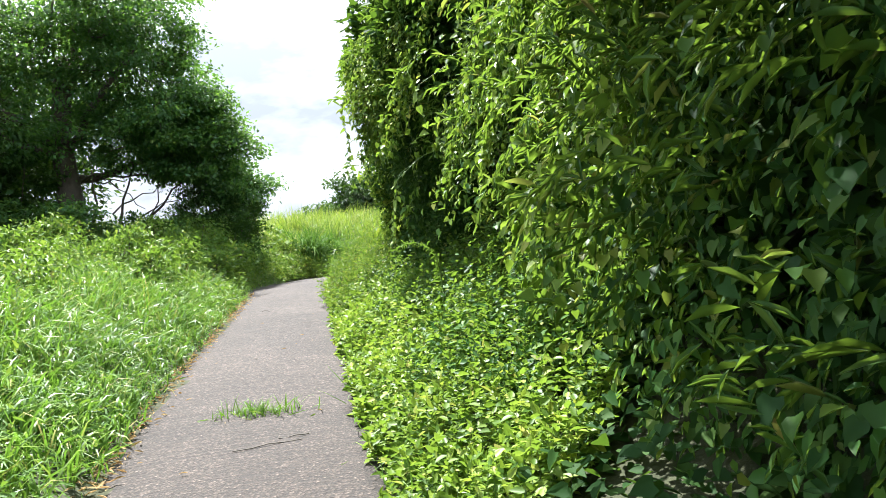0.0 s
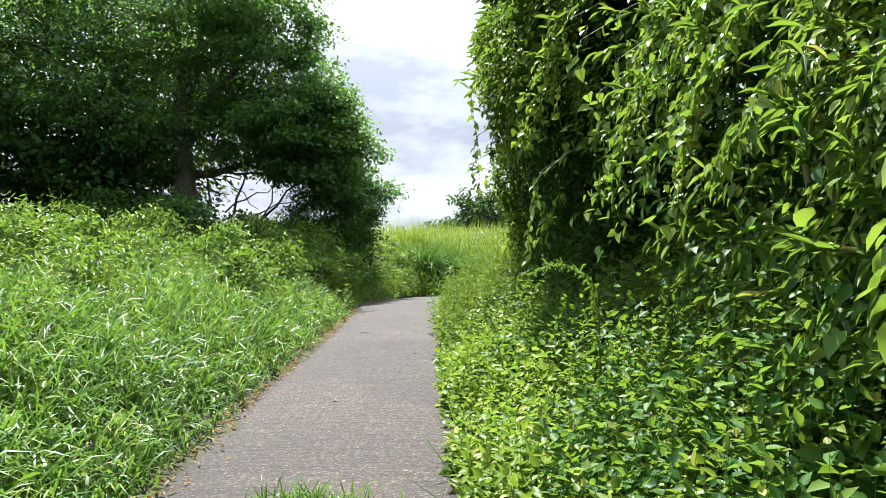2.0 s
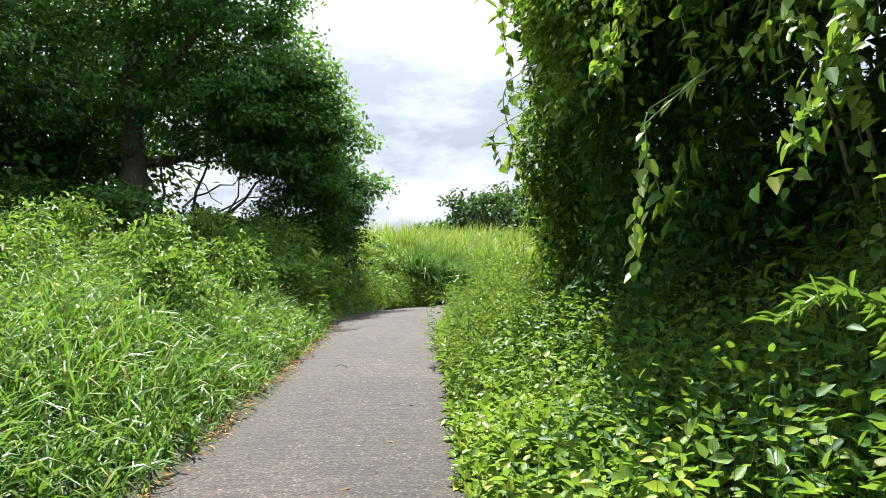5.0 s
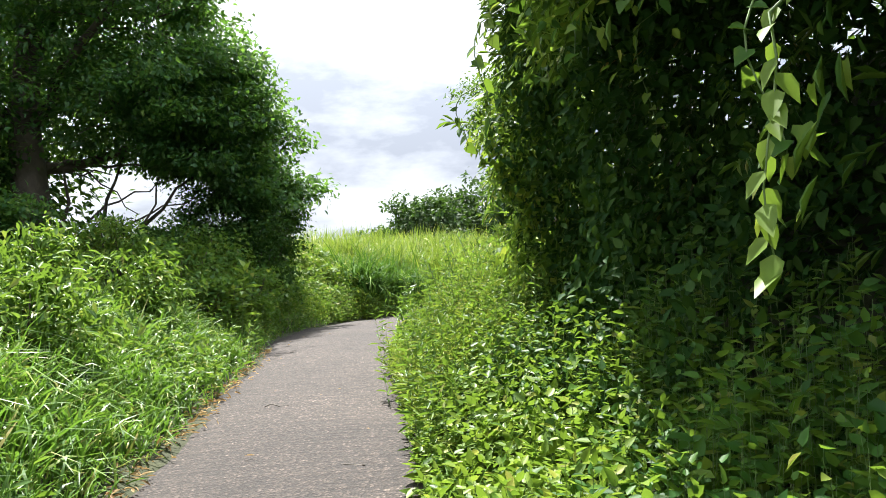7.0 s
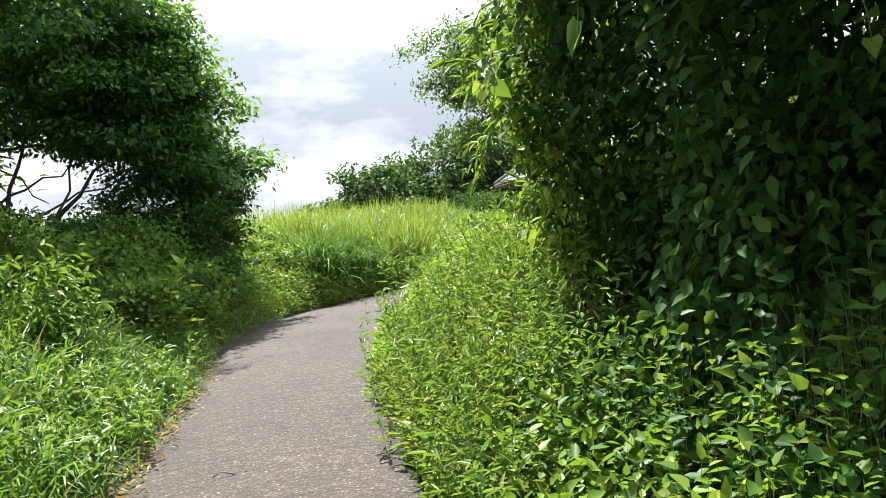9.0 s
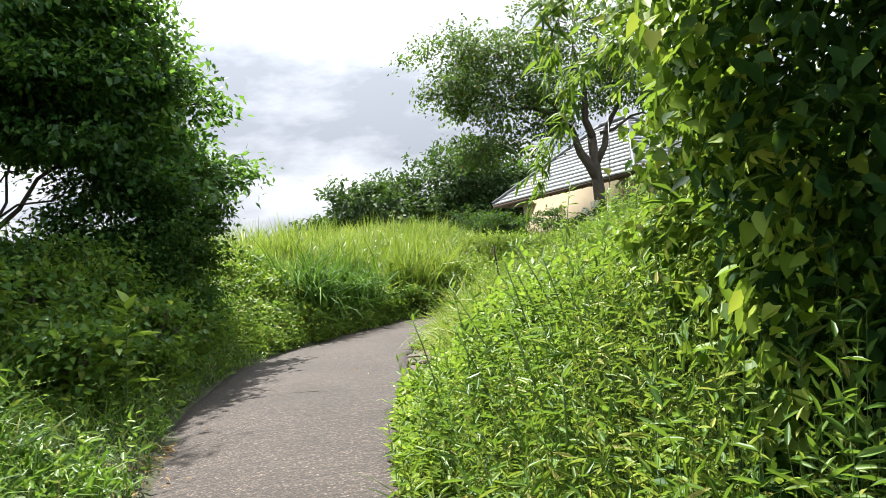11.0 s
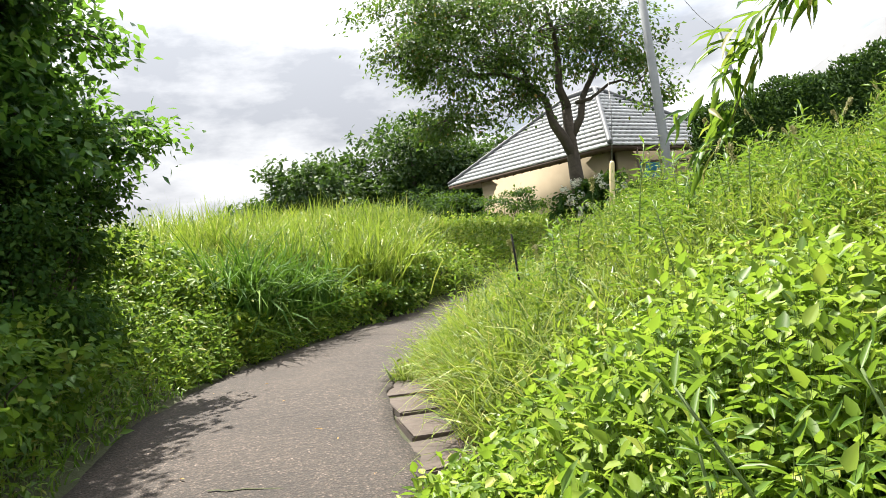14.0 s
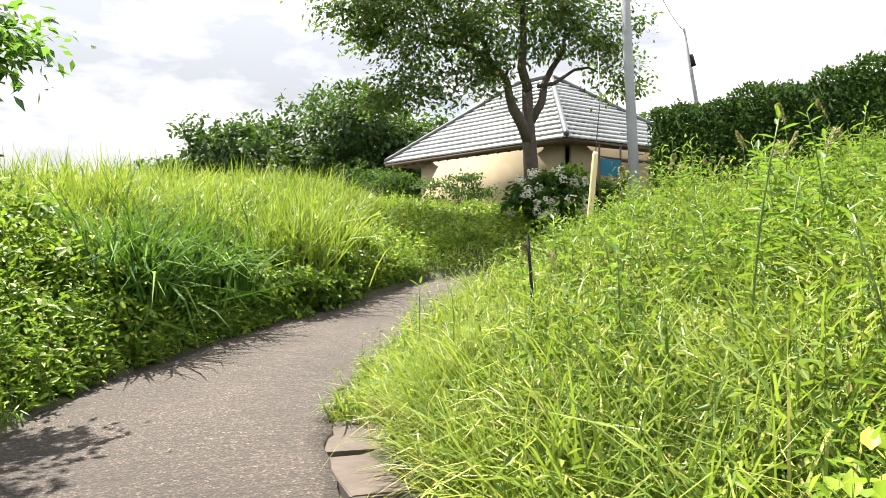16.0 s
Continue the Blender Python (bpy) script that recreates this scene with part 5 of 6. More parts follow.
    win = part("window", Heap().raw([P(w1, o - .03, zb), P(w0, o - .03, zb), P(w0, o - .03, zt), P(w1, o - .03, zt),
                                     P(w1, o - .012, zb), P(w0, o - .012, zb), P(w0, o - .012, zt), P(w1, o - .012, zt)],
                                    [(0, 1, 2, 3), (7, 6, 5, 4), (0, 4, 5, 1), (2, 6, 7, 3), (1, 5, 6, 2), (3, 7, 4, 0)]).mesh("window", PANE), ob, "sliding sash window")
    for pts in ([(w0, zb), (w1, zb)], [(w0, zt), (w1, zt)], [(w0, zb), (w0, zt)], [(w1, zb), (w1, zt)], [((w0 + w1) / 2, zb), ((w0 + w1) / 2, zt)]):
        v, f = tube([P(a, o - .045, z) for a, z in pts], [.035, .035], 4)
        part("sash_bar", Heap().raw(v, f).mesh("sash_bar", ALU), win)
    v, f = tube([P(6.4, o - .02, zg + 1.75), P(6.4, o - .1, zg + 1.75), P(6.4, o - .12, zg + 1.6)], [.05, .06, .07], 8)
    part("wall_lamp", Heap().raw(v, f).mesh("wall_lamp", IRON, True), ob, "small dark wall lamp")
    # lean-to of dark boards and blue sheet at the side
    v, f = tube([P(-.3, 1.4, ze - .55), P(-.3, 6.2, ze - .45)], [.06, .06], 4)
    part("side_beam", Heap().raw(v, f).mesh("side_beam", TIMBER), ob)
    return ob


def garden():
    rng = np.random.default_rng(61)
    zg = at_ground(8.3, 33.9)
    # the garden tree: forked trunk and airy crown
    x, y = 7.3, 31.7
    z = at_ground(x, y)
    tree("garden_tree", (x, y, z), ([(x + .1, y, z - .1), (x + .02, y, z + 1.1), (x - .05, y, z + 2.2), (x - .05, y + .1, z + 3.4)], .24),
         [((x, y, z + 1.9), (x - 1.3, y + .1, z + 4.2), .17), ((x, y, z + 2.5), (x + 1.5, y + .2, z + 5.2), .12), ((x - 1.1, y, z + 4.0), (x - 3.2, y - .2, z + 4.4), .08),
          ((x - .05, y, z + 3.3), (x - .4, y, z + 6.2), .13), ((x - .9, y, z + 3.6), (x - 2.2, y, z + 5.8), .08), ((x + .2, y, z + 3.4), (x + 2.4, y, z + 4.1), .06)],
         [((x - .9, y, z + 5.4), (2.0, 1.9, 1.2), 190), ((x - 2.8, y - .1, z + 4.5), (1.5, 1.4, 1.0), 150), ((x - 4.4, y - .1, z + 4.9), (1.1, 1.1, .9), 90), ((x - 3.9, y, z + 6.2), (1.4, 1.3, .9), 100), ((x + 1.3, y, z + 5.2), (1.5, 1.5, 1.0), 120), ((x - .3, y, z + 6.9), (2.2, 2.0, 1.1), 150),
          ((x - 3.4, y, z + 3.3), (.9, .8, .7), 60), ((x + 2.4, y, z + 3.9), (.8, .8, .6), 40), ((x - 1.6, y, z + 3.3), (.9, .9, .6), 50), ((x - 2.5, y, z + 5.9), (1.4, 1.3, .8), 80)],
         FRUITTREE, BARK, "open-crowned garden tree with a forked grey trunk", rng, DIAMOND, .13, 26, .26, 2, .8)
    # hydrangea
    ob = bush("hydrangea", (6.9, 29.7), [((0, 0, .75), (.95, .8, .7), 170)], DARKSHADE, "hydrangea bush with pale faded flower heads", OVATE, .15, rng, 14)
    for k in range(66):
        u = unit(rng.normal(0, 1, (1, 3)))[0]
        if u[1] > .35:
            continue
        c = np.array((0, 0, .78)) + u * (.98, .84, .72)
        n = 34
        w = unit(rng.normal(0, 1, (n, 3)))
        h = Heap().add(DIAMOND, c + w * .085, frames_for(np.cross(w, (0.3, .2, 1.)) + rng.normal(0, .2, (n, 3)), w), np.full(n, .07))
        part("flower_head", h.mesh("flower_head", FLOWER), ob, "pale grey-white rounded flower head")
    # clipped low bushes before the wall
    for bx, by, r, hh in ((5.0, 36.6, 1.1, .8), (3.9, 38.2, 1.2, .95), (6.2, 34.4, .9, .65), (3.0, 40.0, 1.3, .7), (8.4, 31.6, .8, .7), (9.0, 30.9, .7, .6)):
        bush("garden_bush", (bx, by), [((0, 0, hh), (r, r, hh), 130)], DARKSHADE, "clipped dark green garden bush", DIAMOND, .1, rng, 20)
    # tall hedge
    a, b = np.array((11.6, 33.2)), np.array((12.8, 22.5))
    n = 30000
    s = rng.uniform(0, 1, n)
    zb = 2.7
    top = 5.85 + .12 * np.sin(s * 23) + .08 * np.sin(s * 61)
    face = rng.uniform(0, 1, n)
    zz = np.where(face > .2, zb + (top - zb) * rng.uniform(0, 1, n), top)
    d = np.where(face > .2, np.abs(rng.normal(0, .12, n)), rng.uniform(0, 1.2, n))
    q = a + (b - a) * s[:, None] + np.array((1.0, .1)) * d[:, None]
    pos = np.column_stack([q, zz + rng.normal(0, .05, n)])
    h = Heap().add(DIAMOND, pos, frames_for(rng.normal(0, 1, (n, 3)) + (0, 0, .4), rng.normal(0, .5, (n, 3)) + (-.8, -.2, .5)), rng.uniform(.07, .13, n))
    hg = empty("hedge", (12.2, 28, zb), "tall clipped dark green garden hedge", "hedge")
    me = h.mesh("foliage", HEDGE)
    fo = part("foliage", me, hg)
    fo.matrix_parent_inverse = Matrix.Translation((-12.2, -28, -zb))
    core = Heap()
    A, B = a + (.2, 0), b + (.2, 0)
    core.raw([(*A, zb), (*B, zb), (B[0] + .9, B[1], zb), (A[0] + .9, A[1], zb), (*A, 5.7), (*B, 5.7), (B[0] + .9, B[1], 5.7), (A[0] + .9, A[1], 5.7)],
             [(0, 1, 2, 3), (7, 6, 5, 4), (0, 4, 5, 1), (1, 5, 6, 2), (2, 6, 7, 3), (3, 7, 4, 0)])
    co = part("inner_growth", core.mesh("inner_growth", HEDGE), hg)
    co.matrix_parent_inverse = Matrix.Translation((-12.2, -28, -zb))


def poles():
    # utility pole with its guy
    x, y = 8.7, 29.0
    z = at_ground(x, y)
    ob = empty("utility_pole", (x, y, z), "grey concrete utility pole leaning slightly", "utility pole")
    pts = np.array([(0, 0, -.3), (-.1, 0, 2.5), (-.42, 0, 8.6)])
    v, f = tube(pts, [.125, .115, .09], 16)
    part("pole", Heap().raw(v, f).mesh("pole", CONCRETE, True), ob)
    for k, zz in enumerate((1.9, 2.35, 2.8, 3.25, 3.7)):
        s = -.02 - .046 * zz
        v, f = tube([(s, 0, zz), (s + (.28 if k % 2 else -.28), -.02, zz)], [.012, .012], 6)
        part("step_bolt", Heap().raw(v, f).mesh("step_bolt", WIRE, True), ob)
    gx, gy = 4.62, 23.75
    gz = at_ground(gx, gy)
    gw = empty("guy_wire", (gx, gy, gz), "steel guy wire in a yellow plastic guard", "guy wire")
    top = np.array((x - .4 - gx, y - gy, z + 8.0 - gz))
    d = top / np.linalg.norm(top)
    lean = np.array((.13, .05, 1.0))
    lean = lean / np.linalg.norm(lean)
    v, f = tube([lean * -.1, lean * .2, lean * 1.0, lean * 1.78, lean * 1.82], [.043, .043, .043, .043, .03], 14)
    part("guard", Heap().raw(v, f).mesh("guard", YELLOW, True), gw, "yellow plastic guard")
    v, f = tube([lean * 1.7, lean * 2.6, lean * 3.4 + (.05, .3, 0)], [.008, .007, .007], 6)
    part("wire", Heap().raw(v, f).mesh("wire", WIRE, True), gw)
    # farther pole beyond the hedge
    fx, fy = 15.75, 37.0
    fz = at_ground(fx, fy)
    fp = empty("utility_pole", (fx, fy, fz), "thin distant utility pole leaning behind the hedge", "utility pole")
    L = 9.7 - fz
    v, f = tube([(.9, 0, 0), (0.3, 0, L * .6), (-.25, 0, L)], [.085, .075, .06], 10)
    part("pole", Heap().raw(v, f).mesh("pole", CONCRETE, True), fp)
    v, f = tube([(0.02, 0, L * .86), (0.12, -.05, L * .8)], [.1, .1], 8)
    part("bracket", Heap().raw(v, f).mesh("bracket", IRON, True), fp)
    # overhead wire between the poles
    a, b = np.array((x - .42, y, z + 8.4)), np.array((fx - .25, fy, fz + L - .1))
    p = np.linspace(a, b, 16)
    p[:, 2] -= .5 * np.sin(np.linspace(0, 1, 16) * math.pi)
    v, f = tube(p, np.full(16, .009), 5)
    tagged(new("overhead_wire", Heap().raw(v, f).mesh("overhead_wire", WIRE, True)), "thin sagging overhead wire between the poles", "wire")


def kerb():
    rng = np.random.default_rng(71)
    ob = empty("kerb", (.3, 16.2, 1.08), "row of broken tilted kerb slabs along the lane", "kerb", kind="structure")
    line = [(.03, 15.6), (.09, 16.2), (.15, 16.98), (.15, 17.72), (.14, 18.5), (.2, 19.25)]
    for (x0, y0), (x1, y1) in zip(line[:-1], line[1:]):
        ln = math.hypot(x1 - x0, y1 - y0) - .03
        me = box_mesh("slab", (rng.uniform(.58, .66), ln, .16), STONE, .009)
        for v in me.vertices:
            v.co.x += rng.normal(0, .011)
            v.co.y += rng.normal(0, .006)
            v.co.z += rng.normal(0, .005)
        s = part("slab", me, ob)
        yaw = math.degrees(math.atan2(-(x1 - x0), y1 - y0))
        z = lane_height((y0 + y1) / 2) + .0 + rng.uniform(-.012, .012)
        s.matrix_basis = pose((x0 + x1) / 2 + .3 - .3, (y0 + y1) / 2 - 16.2, z - 1.08 - .074, rng.uniform(-1.5, 1.5), rng.uniform(-2, 1.5), yaw + rng.uniform(-3, 3))


house()
garden()
poles()
kerb()

# ---------------------------------------------------------------- single plants


def leaf_mesh(kind, mat, name="leaf"):
    v, l, t = kind
    return mesh_from(name, v, l, t, [mat])


def plant(name, base, pts, radius, leaves, kind, mat, label, category, group="", stem_mat=None):
    """A stem through pts (from base) and single leaves (place along it, direction, normal, length), each a part."""
    ob = empty(name, base, label, category, group)
    P = np.array(pts, float)
    v, f = tube(P, np.linspace(radius, radius * .45, len(P)), 6)
    part("stem", Heap().raw(v, f).mesh("stem", stem_mat or STEM, True), ob)
    me = leaf_mesh(kind, mat)
    s_of = np.linspace(0, 1, len(P))
    for s, d, n, size in leaves:
        p = [np.interp(s, s_of, P[:, k]) for k in range(3)]
        r = frames_for(np.array([d], float), np.array([n], float))[0]
        lf = part("leaf", me, ob)
        lf.matrix_basis = Matrix.Translation(p) @ Matrix(r.tolist()).to_4x4() @ Matrix.Diagonal((size, size, size, 1))
    return ob


def leafy_stalk(name, xy, height, lean, n, size, kind, mat, label, category, rng, group="", droop=.15, start=.15):
    z = at_ground(*xy) - .03
    pts = [(lean[0] * s ** 2, lean[1] * s ** 2, height * s) for s in np.linspace(0, 1, 7)]
    leaves = []
    for k in range(n):
        s = start + (1 - start) * (k + 1) / n
        a = k * 2.4 + rng.uniform(-.4, .4)
        el = .35 * s - droop + rng.normal(0, .12)
        if k >= n - 3:
            el += .5
        leaves.append((s, (math.cos(a) * math.cos(el), math.sin(a) * math.cos(el), math.sin(el)), (rng.normal(0, .15), rng.normal(0, .15), 1),
                       size * rng.uniform(.8, 1.2) * (1.1 - .35 * s)))
    return plant(name, (*xy, z), pts, .007, leaves, kind, mat, label, category, group)


def single_plants():
    rng = np.random.default_rng(81)
    # broad-leaved sapling on the bank by the lane
    z = at_ground(-2.23, 15.3)
    leafy_stalk("sapling", (-2.23, 15.3), 2.08 - z, (.05, 0), 15, .27, OVATE, COVER, "young sapling with broad pale green leaves on the bank", "sapling", rng, "", .05, .3)
    leafy_stalk("sapling", (-2.55, 15.1), 1.75 - at_ground(-2.55, 15.1), (.0, 0), 11, .2, OVATE, COVER, "short sapling with broad green leaves on the bank", "sapling", rng, "", .05, .3)
    # tall leafy weeds along the top of the bank
    for x, y, h in ((-4.5, 11.6, .95), (-4.75, 11.9, .8), (-4.2, 11.9, .75), (-5.1, 11.5, .85), (-5.6, 12.6, .9), (-3.6, 12.6, .7), (-6.2, 12.0, .95), (-4.0, 9.6, .7), (-3.0, 13.6, .7), (-5.4, 14.2, .8), (-5.0, 9.4, .8)):
        leafy_stalk("tall_weed", (x, y), h, (rng.normal(0, .1), rng.normal(0, .1)), 26, .15, LEAFY, WEED, "tall bushy green weed standing on the bank", "weed", rng, "bank weeds")
    # tall weeds on the sunny slope
    for x, y, h, n in ((1.85, 16.9, 1.15, 34), (2.6, 17.6, .8, 24), (1.2, 17.9, .6, 20), (3.2, 18.4, .8, 24), (2.2, 19.4, .7, 22), (1.0, 16.9, .55, 18), (3.4, 17.0, .9, 26)):
        leafy_stalk("tall_weed", (x, y), h, (rng.normal(0, .06), rng.normal(0, .06)), n, .12, LANCE, WEED, "tall upright narrow-leaved weed on the slope", "weed", rng, "slope weeds")
    for k in range(26):
        x, y = rng.uniform(1.1, 5.2), rng.uniform(15.6, 20.5)
        leafy_stalk("tall_weed", (x, y), rng.uniform(.55, .95), (rng.normal(0, .12), rng.normal(0, .12)), int(rng.integers(20, 30)), rng.uniform(.1, .14), LANCE if k % 3 else LEAFY, WEED if k % 2 else SHADEWEED, "tall leafy weed rising out of the slope grass", "weed", rng, "slope weeds")
    # dark-stalked weeds leaning over the lane inside the bend
    for k in range(14):
        x, y = rng.uniform(.05, 1.1), rng.uniform(11.6, 13.6)
        leafy_stalk("leaning_weed", (x, y), rng.uniform(.85, 1.2), (rng.uniform(-.3, .05), rng.normal(0, .12)), 38, .1, LANCE, WEED, "tall dark-stalked weed leaning inside the bend", "weed", rng, "bend weeds", .05)
    # goldenrod arching towards the lane
    z = at_ground(1.24, 5.72)
    s = np.linspace(0, 1, 12)
    top = 1.42 - z
    pts = np.column_stack([-.05 * s - .42 * np.clip(s - .55, 0, 1) ** 1.2 * 2.2, -.26 * s ** 2, top * np.sin(np.clip(s * 1.9, 0, 2.05)) / 1.0])
    leaves = []
    for k in range(150):
        q = .2 + .8 * k / 149
        a = 1 if k % 2 else -1
        leaves.append((q, (-.35 + rng.normal(0, .25), a * .8 + rng.normal(0, .25), .15 + rng.normal(0, .25)), (-.3, 0, 1), .125 * rng.uniform(.75, 1.2) * (1.15 - .7 * q)))
    plant("goldenrod", (1.24, 5.72, z), pts, .008, leaves, slim(.036, .3), WEED, "tall goldenrod stem arching over the lane-side growth", "goldenrod")
    # mugwort along the lane's inner bend
    for x, y, h in ((.25, 10.2, .8), (.5, 10.5, .95), (.75, 10.8, 1.0), (.3, 9.7, .65), (1.0, 11.2, 1.05), (.8, 10.2, .9), (.05, 11.9, .85), (.2, 11.5, .9), (.3, 12.3, 1.0), (.0, 12.6, .75), (.5, 11.9, 1.1), (.15, 13.0, .85), (.45, 13.0, 1.0), (.8, 12.6, 1.15), (.35, 10.9, .95), (.1, 11.2, .7), (.55, 11.3, 1.05), (.1, 13.6, .8), (.5, 13.6, .95), (.9, 13.3, 1.0)):
        z = at_ground(x, y) - .03
        ob = empty("mugwort", (x, y, z), "bushy mugwort with finely cut grey-green leaves", "mugwort", "mugwort plants")
        lv, st = Heap(), Heap()
        n = 12
        b = np.column_stack([rng.normal(0, .11, (n, 2)), np.zeros(n)])
        for k in range(n):
            lv, st = Heap(), Heap()
            stalk_weeds(lv, st, b[k:k + 1], np.array([h * rng.uniform(.7, 1.1)]), rng, LANCE, 26, .085, .1)
            part("foliage", lv.mesh("foliage", WEED), part("stalk", st.mesh("stalk", STEM), ob))
    # vines hanging free of the thicket
    for x, y, z1, z0, n in ((.98, 7.3, 2.3, 1.75, 9), (1.7, 5.6, 2.6, 1.6, 13), (.72, 8.4, 3.2, 2.4, 12), (1.85, 4.4, 2.9, 1.9, 14), (.45, 9.2, 3.0, 2.35, 10), (1.95, 3.0, 1.9, .9, 13), (2.0, 2.5, 2.3, 1.5, 11), (.4, 10.3, 2.9, 2.45, 7)):
        pts = [(.1 * (1 - s) - .06 * math.sin(s * 5), -.1 * s, (z0 - z1) * s) for s in np.linspace(0, 1, 8)]
        pts[0] = (.35, .05, .12)
        leaves = [((k + .5) / n, (rng.normal(-.3, .55), rng.normal(-.1, .6), rng.normal(-.6, .35)), (rng.normal(-.5, .5), rng.normal(-.3, .5), .6), .08 * rng.uniform(.55, 1.3)) for k in range(n)]
        plant("hanging_vine", (x, y, z1), pts, .004, leaves, HEART, VINE, "free-hanging vine with heart-shaped leaves", "vine", "hanging vines")
    # near vine whose pale leaf colour stands in for sunlit sheen
    for dx, z1, z0, n in ((0, 2.2, 1.5, 19),):
        pts = [(.03 * math.sin(s * 6), -.03 * s, (z0 - z1) * s) for s in np.linspace(0, 1, 8)]
        pts[0] = (.3, .1, .15)
        leaves = [((k + .5) / n, (rng.normal(-.35, .35), rng.normal(-.2, .35), rng.normal(-.8, .25)), (rng.normal(-.5, .3), rng.normal(-.5, .3), .7), .088 * rng.uniform(.7, 1.15)) for k in range(n)]
        plant("hanging_vine", (.93 + dx, 7.06 + dx, z1), pts, .004, leaves, OVATE, COVER, "free-hanging vine with large leaves coloured pale as sunlit", "vine", "hanging vines")
    # more hanging vines, coloured paler than those above as if sunlit
    for k in range(30):
        y = rng.uniform(5.6, 9.4)
        z1 = rng.uniform(2.0, 3.6)
        x = float(thicket_face(np.array([y]), np.array([z1]))[0]) - .06
        ln, n = rng.uniform(.35, .9), int(rng.integers(7, 14))
        z1 += float(lane_height(y))
        pts = [(.06 * (1 - s) - .05 * math.sin(s * 5), -.08 * s, -ln * s) for s in np.linspace(0, 1, 8)]
        pts[0] = (.3, .05, .1)
        leaves = [((j + .5) / n, (rng.normal(-.3, .5), rng.normal(-.1, .55), rng.normal(-.55, .35)), (rng.normal(-.5, .5), rng.normal(-.3, .5), .7), .07 * rng.uniform(.55, 1.3)) for j in range(n)]
        plant("hanging_vine", (x, y, z1), pts, .003, leaves, HEART, COVER, "free-hanging vine with heart-shaped leaves coloured pale as sunlit", "vine", "hanging vines")
    # bamboo arching out of the thicket's end
    for base, top, tip in (((1.75, 12.5), (1.5, 13.3, 3.75), (1.0, 14.3, 2.6)), ((1.9, 12.3), (1.8, 12.9, 3.9), (1.45, 13.6, 3.2)), ((2.0, 12.2), (2.2, 13.0, 3.8), (2.0, 14.2, 3.15)), ((1.6, 12.2), (1.2, 12.5, 3.9), (.75, 12.9, 3.15))):
        z = at_ground(*base)
        b = np.array((*base, z - .05))
        P = [(1 - s) ** 2 * b + 2 * s * (1 - s) * (np.array(top) * 1.0 + (0, 0, .9)) + s * s * np.array(tip) for s in np.linspace(0, 1, 14)]
        ob = empty("bamboo", tuple(b), "arching bamboo culm with drooping leaf sprays", "bamboo", "arching bamboo")
        v, f = tube(np.array(P) - b, np.linspace(.014, .003, 14), 6)
        part("culm", Heap().raw(v, f).mesh("culm", CULM, True), ob)
        for k in range(24):
            s = .52 + .48 * k / 23
            c = np.array([np.interp(s, np.linspace(0, 1, 14), np.array(P)[:, j]) for j in range(3)]) - b
            n = 11
            d = np.array((rng.normal(-.3, .4), rng.normal(.2, .4), -.45)) + rng.normal(0, .45, (n, 3))
            pos = c + unit(d) * .0 + np.outer(np.linspace(0, .2, n), (rng.normal(-.4, .4), rng.normal(.2, .4), -.5)) + rng.normal(0, .02, (n, 3))
            h = Heap().add(SPRAY, pos, frames_for(d, np.array([-.2, -.3, 1.]) + rng.normal(0, .4, (n, 3))), rng.uniform(.09, .17, n))
            part("leaf_spray", h.mesh("leaf_spray", BAMBOO), ob)
    # foxtail heads on the slope's crest
    head = Heap()
    n = 120
    a, s = rng.uniform(0, 6.283, n), rng.uniform(0, 1, n)
    c = np.column_stack([.055 * np.sin(s * 1.9) * 1.3, np.zeros(n), .11 * np.sin(s * 2.4)])
    rad = np.column_stack([np.cos(a) * .3, np.sin(a), np.cos(a)])
    head.add(NARROW, c, frames_for(rad + (.4, 0, .2), rng.normal(0, 1, (n, 3))), np.full(n, .032))
    head_me = head.mesh("seed_head", SEED)
    for k in range(34):
        x = rng.uniform(1.2, 6.5)
        y = rng.uniform(16.3, 21.5)
        if y > 16.5 + 1.6 * x:
            continue
        z, h = at_ground(x, y), rng.uniform(.55, .85)
        ob = empty("foxtail", (x, y, z - .02), "foxtail grass with a nodding pale seed head", "foxtail", "foxtails")
        pts = [(.1 * s * s, 0, h * s) for s in np.linspace(0, 1, 6)]
        v, f = tube(pts, np.linspace(.003, .0015, 6), 5)
        part("stem", Heap().raw(v, f).mesh("stem", STEM, True), ob)
        hd = part("seed_head", head_me, ob)
        hd.matrix_basis = Matrix.Translation(pts[-1])
        ob.rotation_euler = (0, 0, rng.uniform(0, 6.283))
    # tussocks leaning over the kerb, dry at the foot
    for x, y, h in ((.72, 17.0, .62), (.7, 17.5, .7), (.75, 18.0, .7), (.72, 18.5, .6), (.95, 17.3, .75), (1.0, 18.2, .75), (.85, 19.0, .65), (.62, 16.5, .5)):
        z = at_ground(x, y)
        ob = empty("grass_tussock", (x, y, z), "pale green grass tussock with dry straw over the kerb", "grass tussock", "kerb tussocks")
        n = 150
        b = np.column_stack([rng.normal(0, .09, (n, 2)), np.full(n, -.02)])
        g, d = Heap(), Heap()
        add_blades(g, b, h * rng.uniform(.6, 1.2, n), rng.uniform(.006, .011, n), rng, (1, 2, 3), .4)
        add_blades(d, b[:70] + (-.06, 0, 0), h * rng.uniform(.3, .7, 70), rng.uniform(.004, .008, 70), rng, (2, 3), .75)
        part("leaf_fountain", g.mesh("leaf_fountain", TALLGRASS), ob)
        part("dry_straw", d.mesh("dry_straw", DRY), ob, "dry straw-coloured blades")
    # grass tuft growing in the middle of the lane
    z = float(lane_height(5.2)) + .02
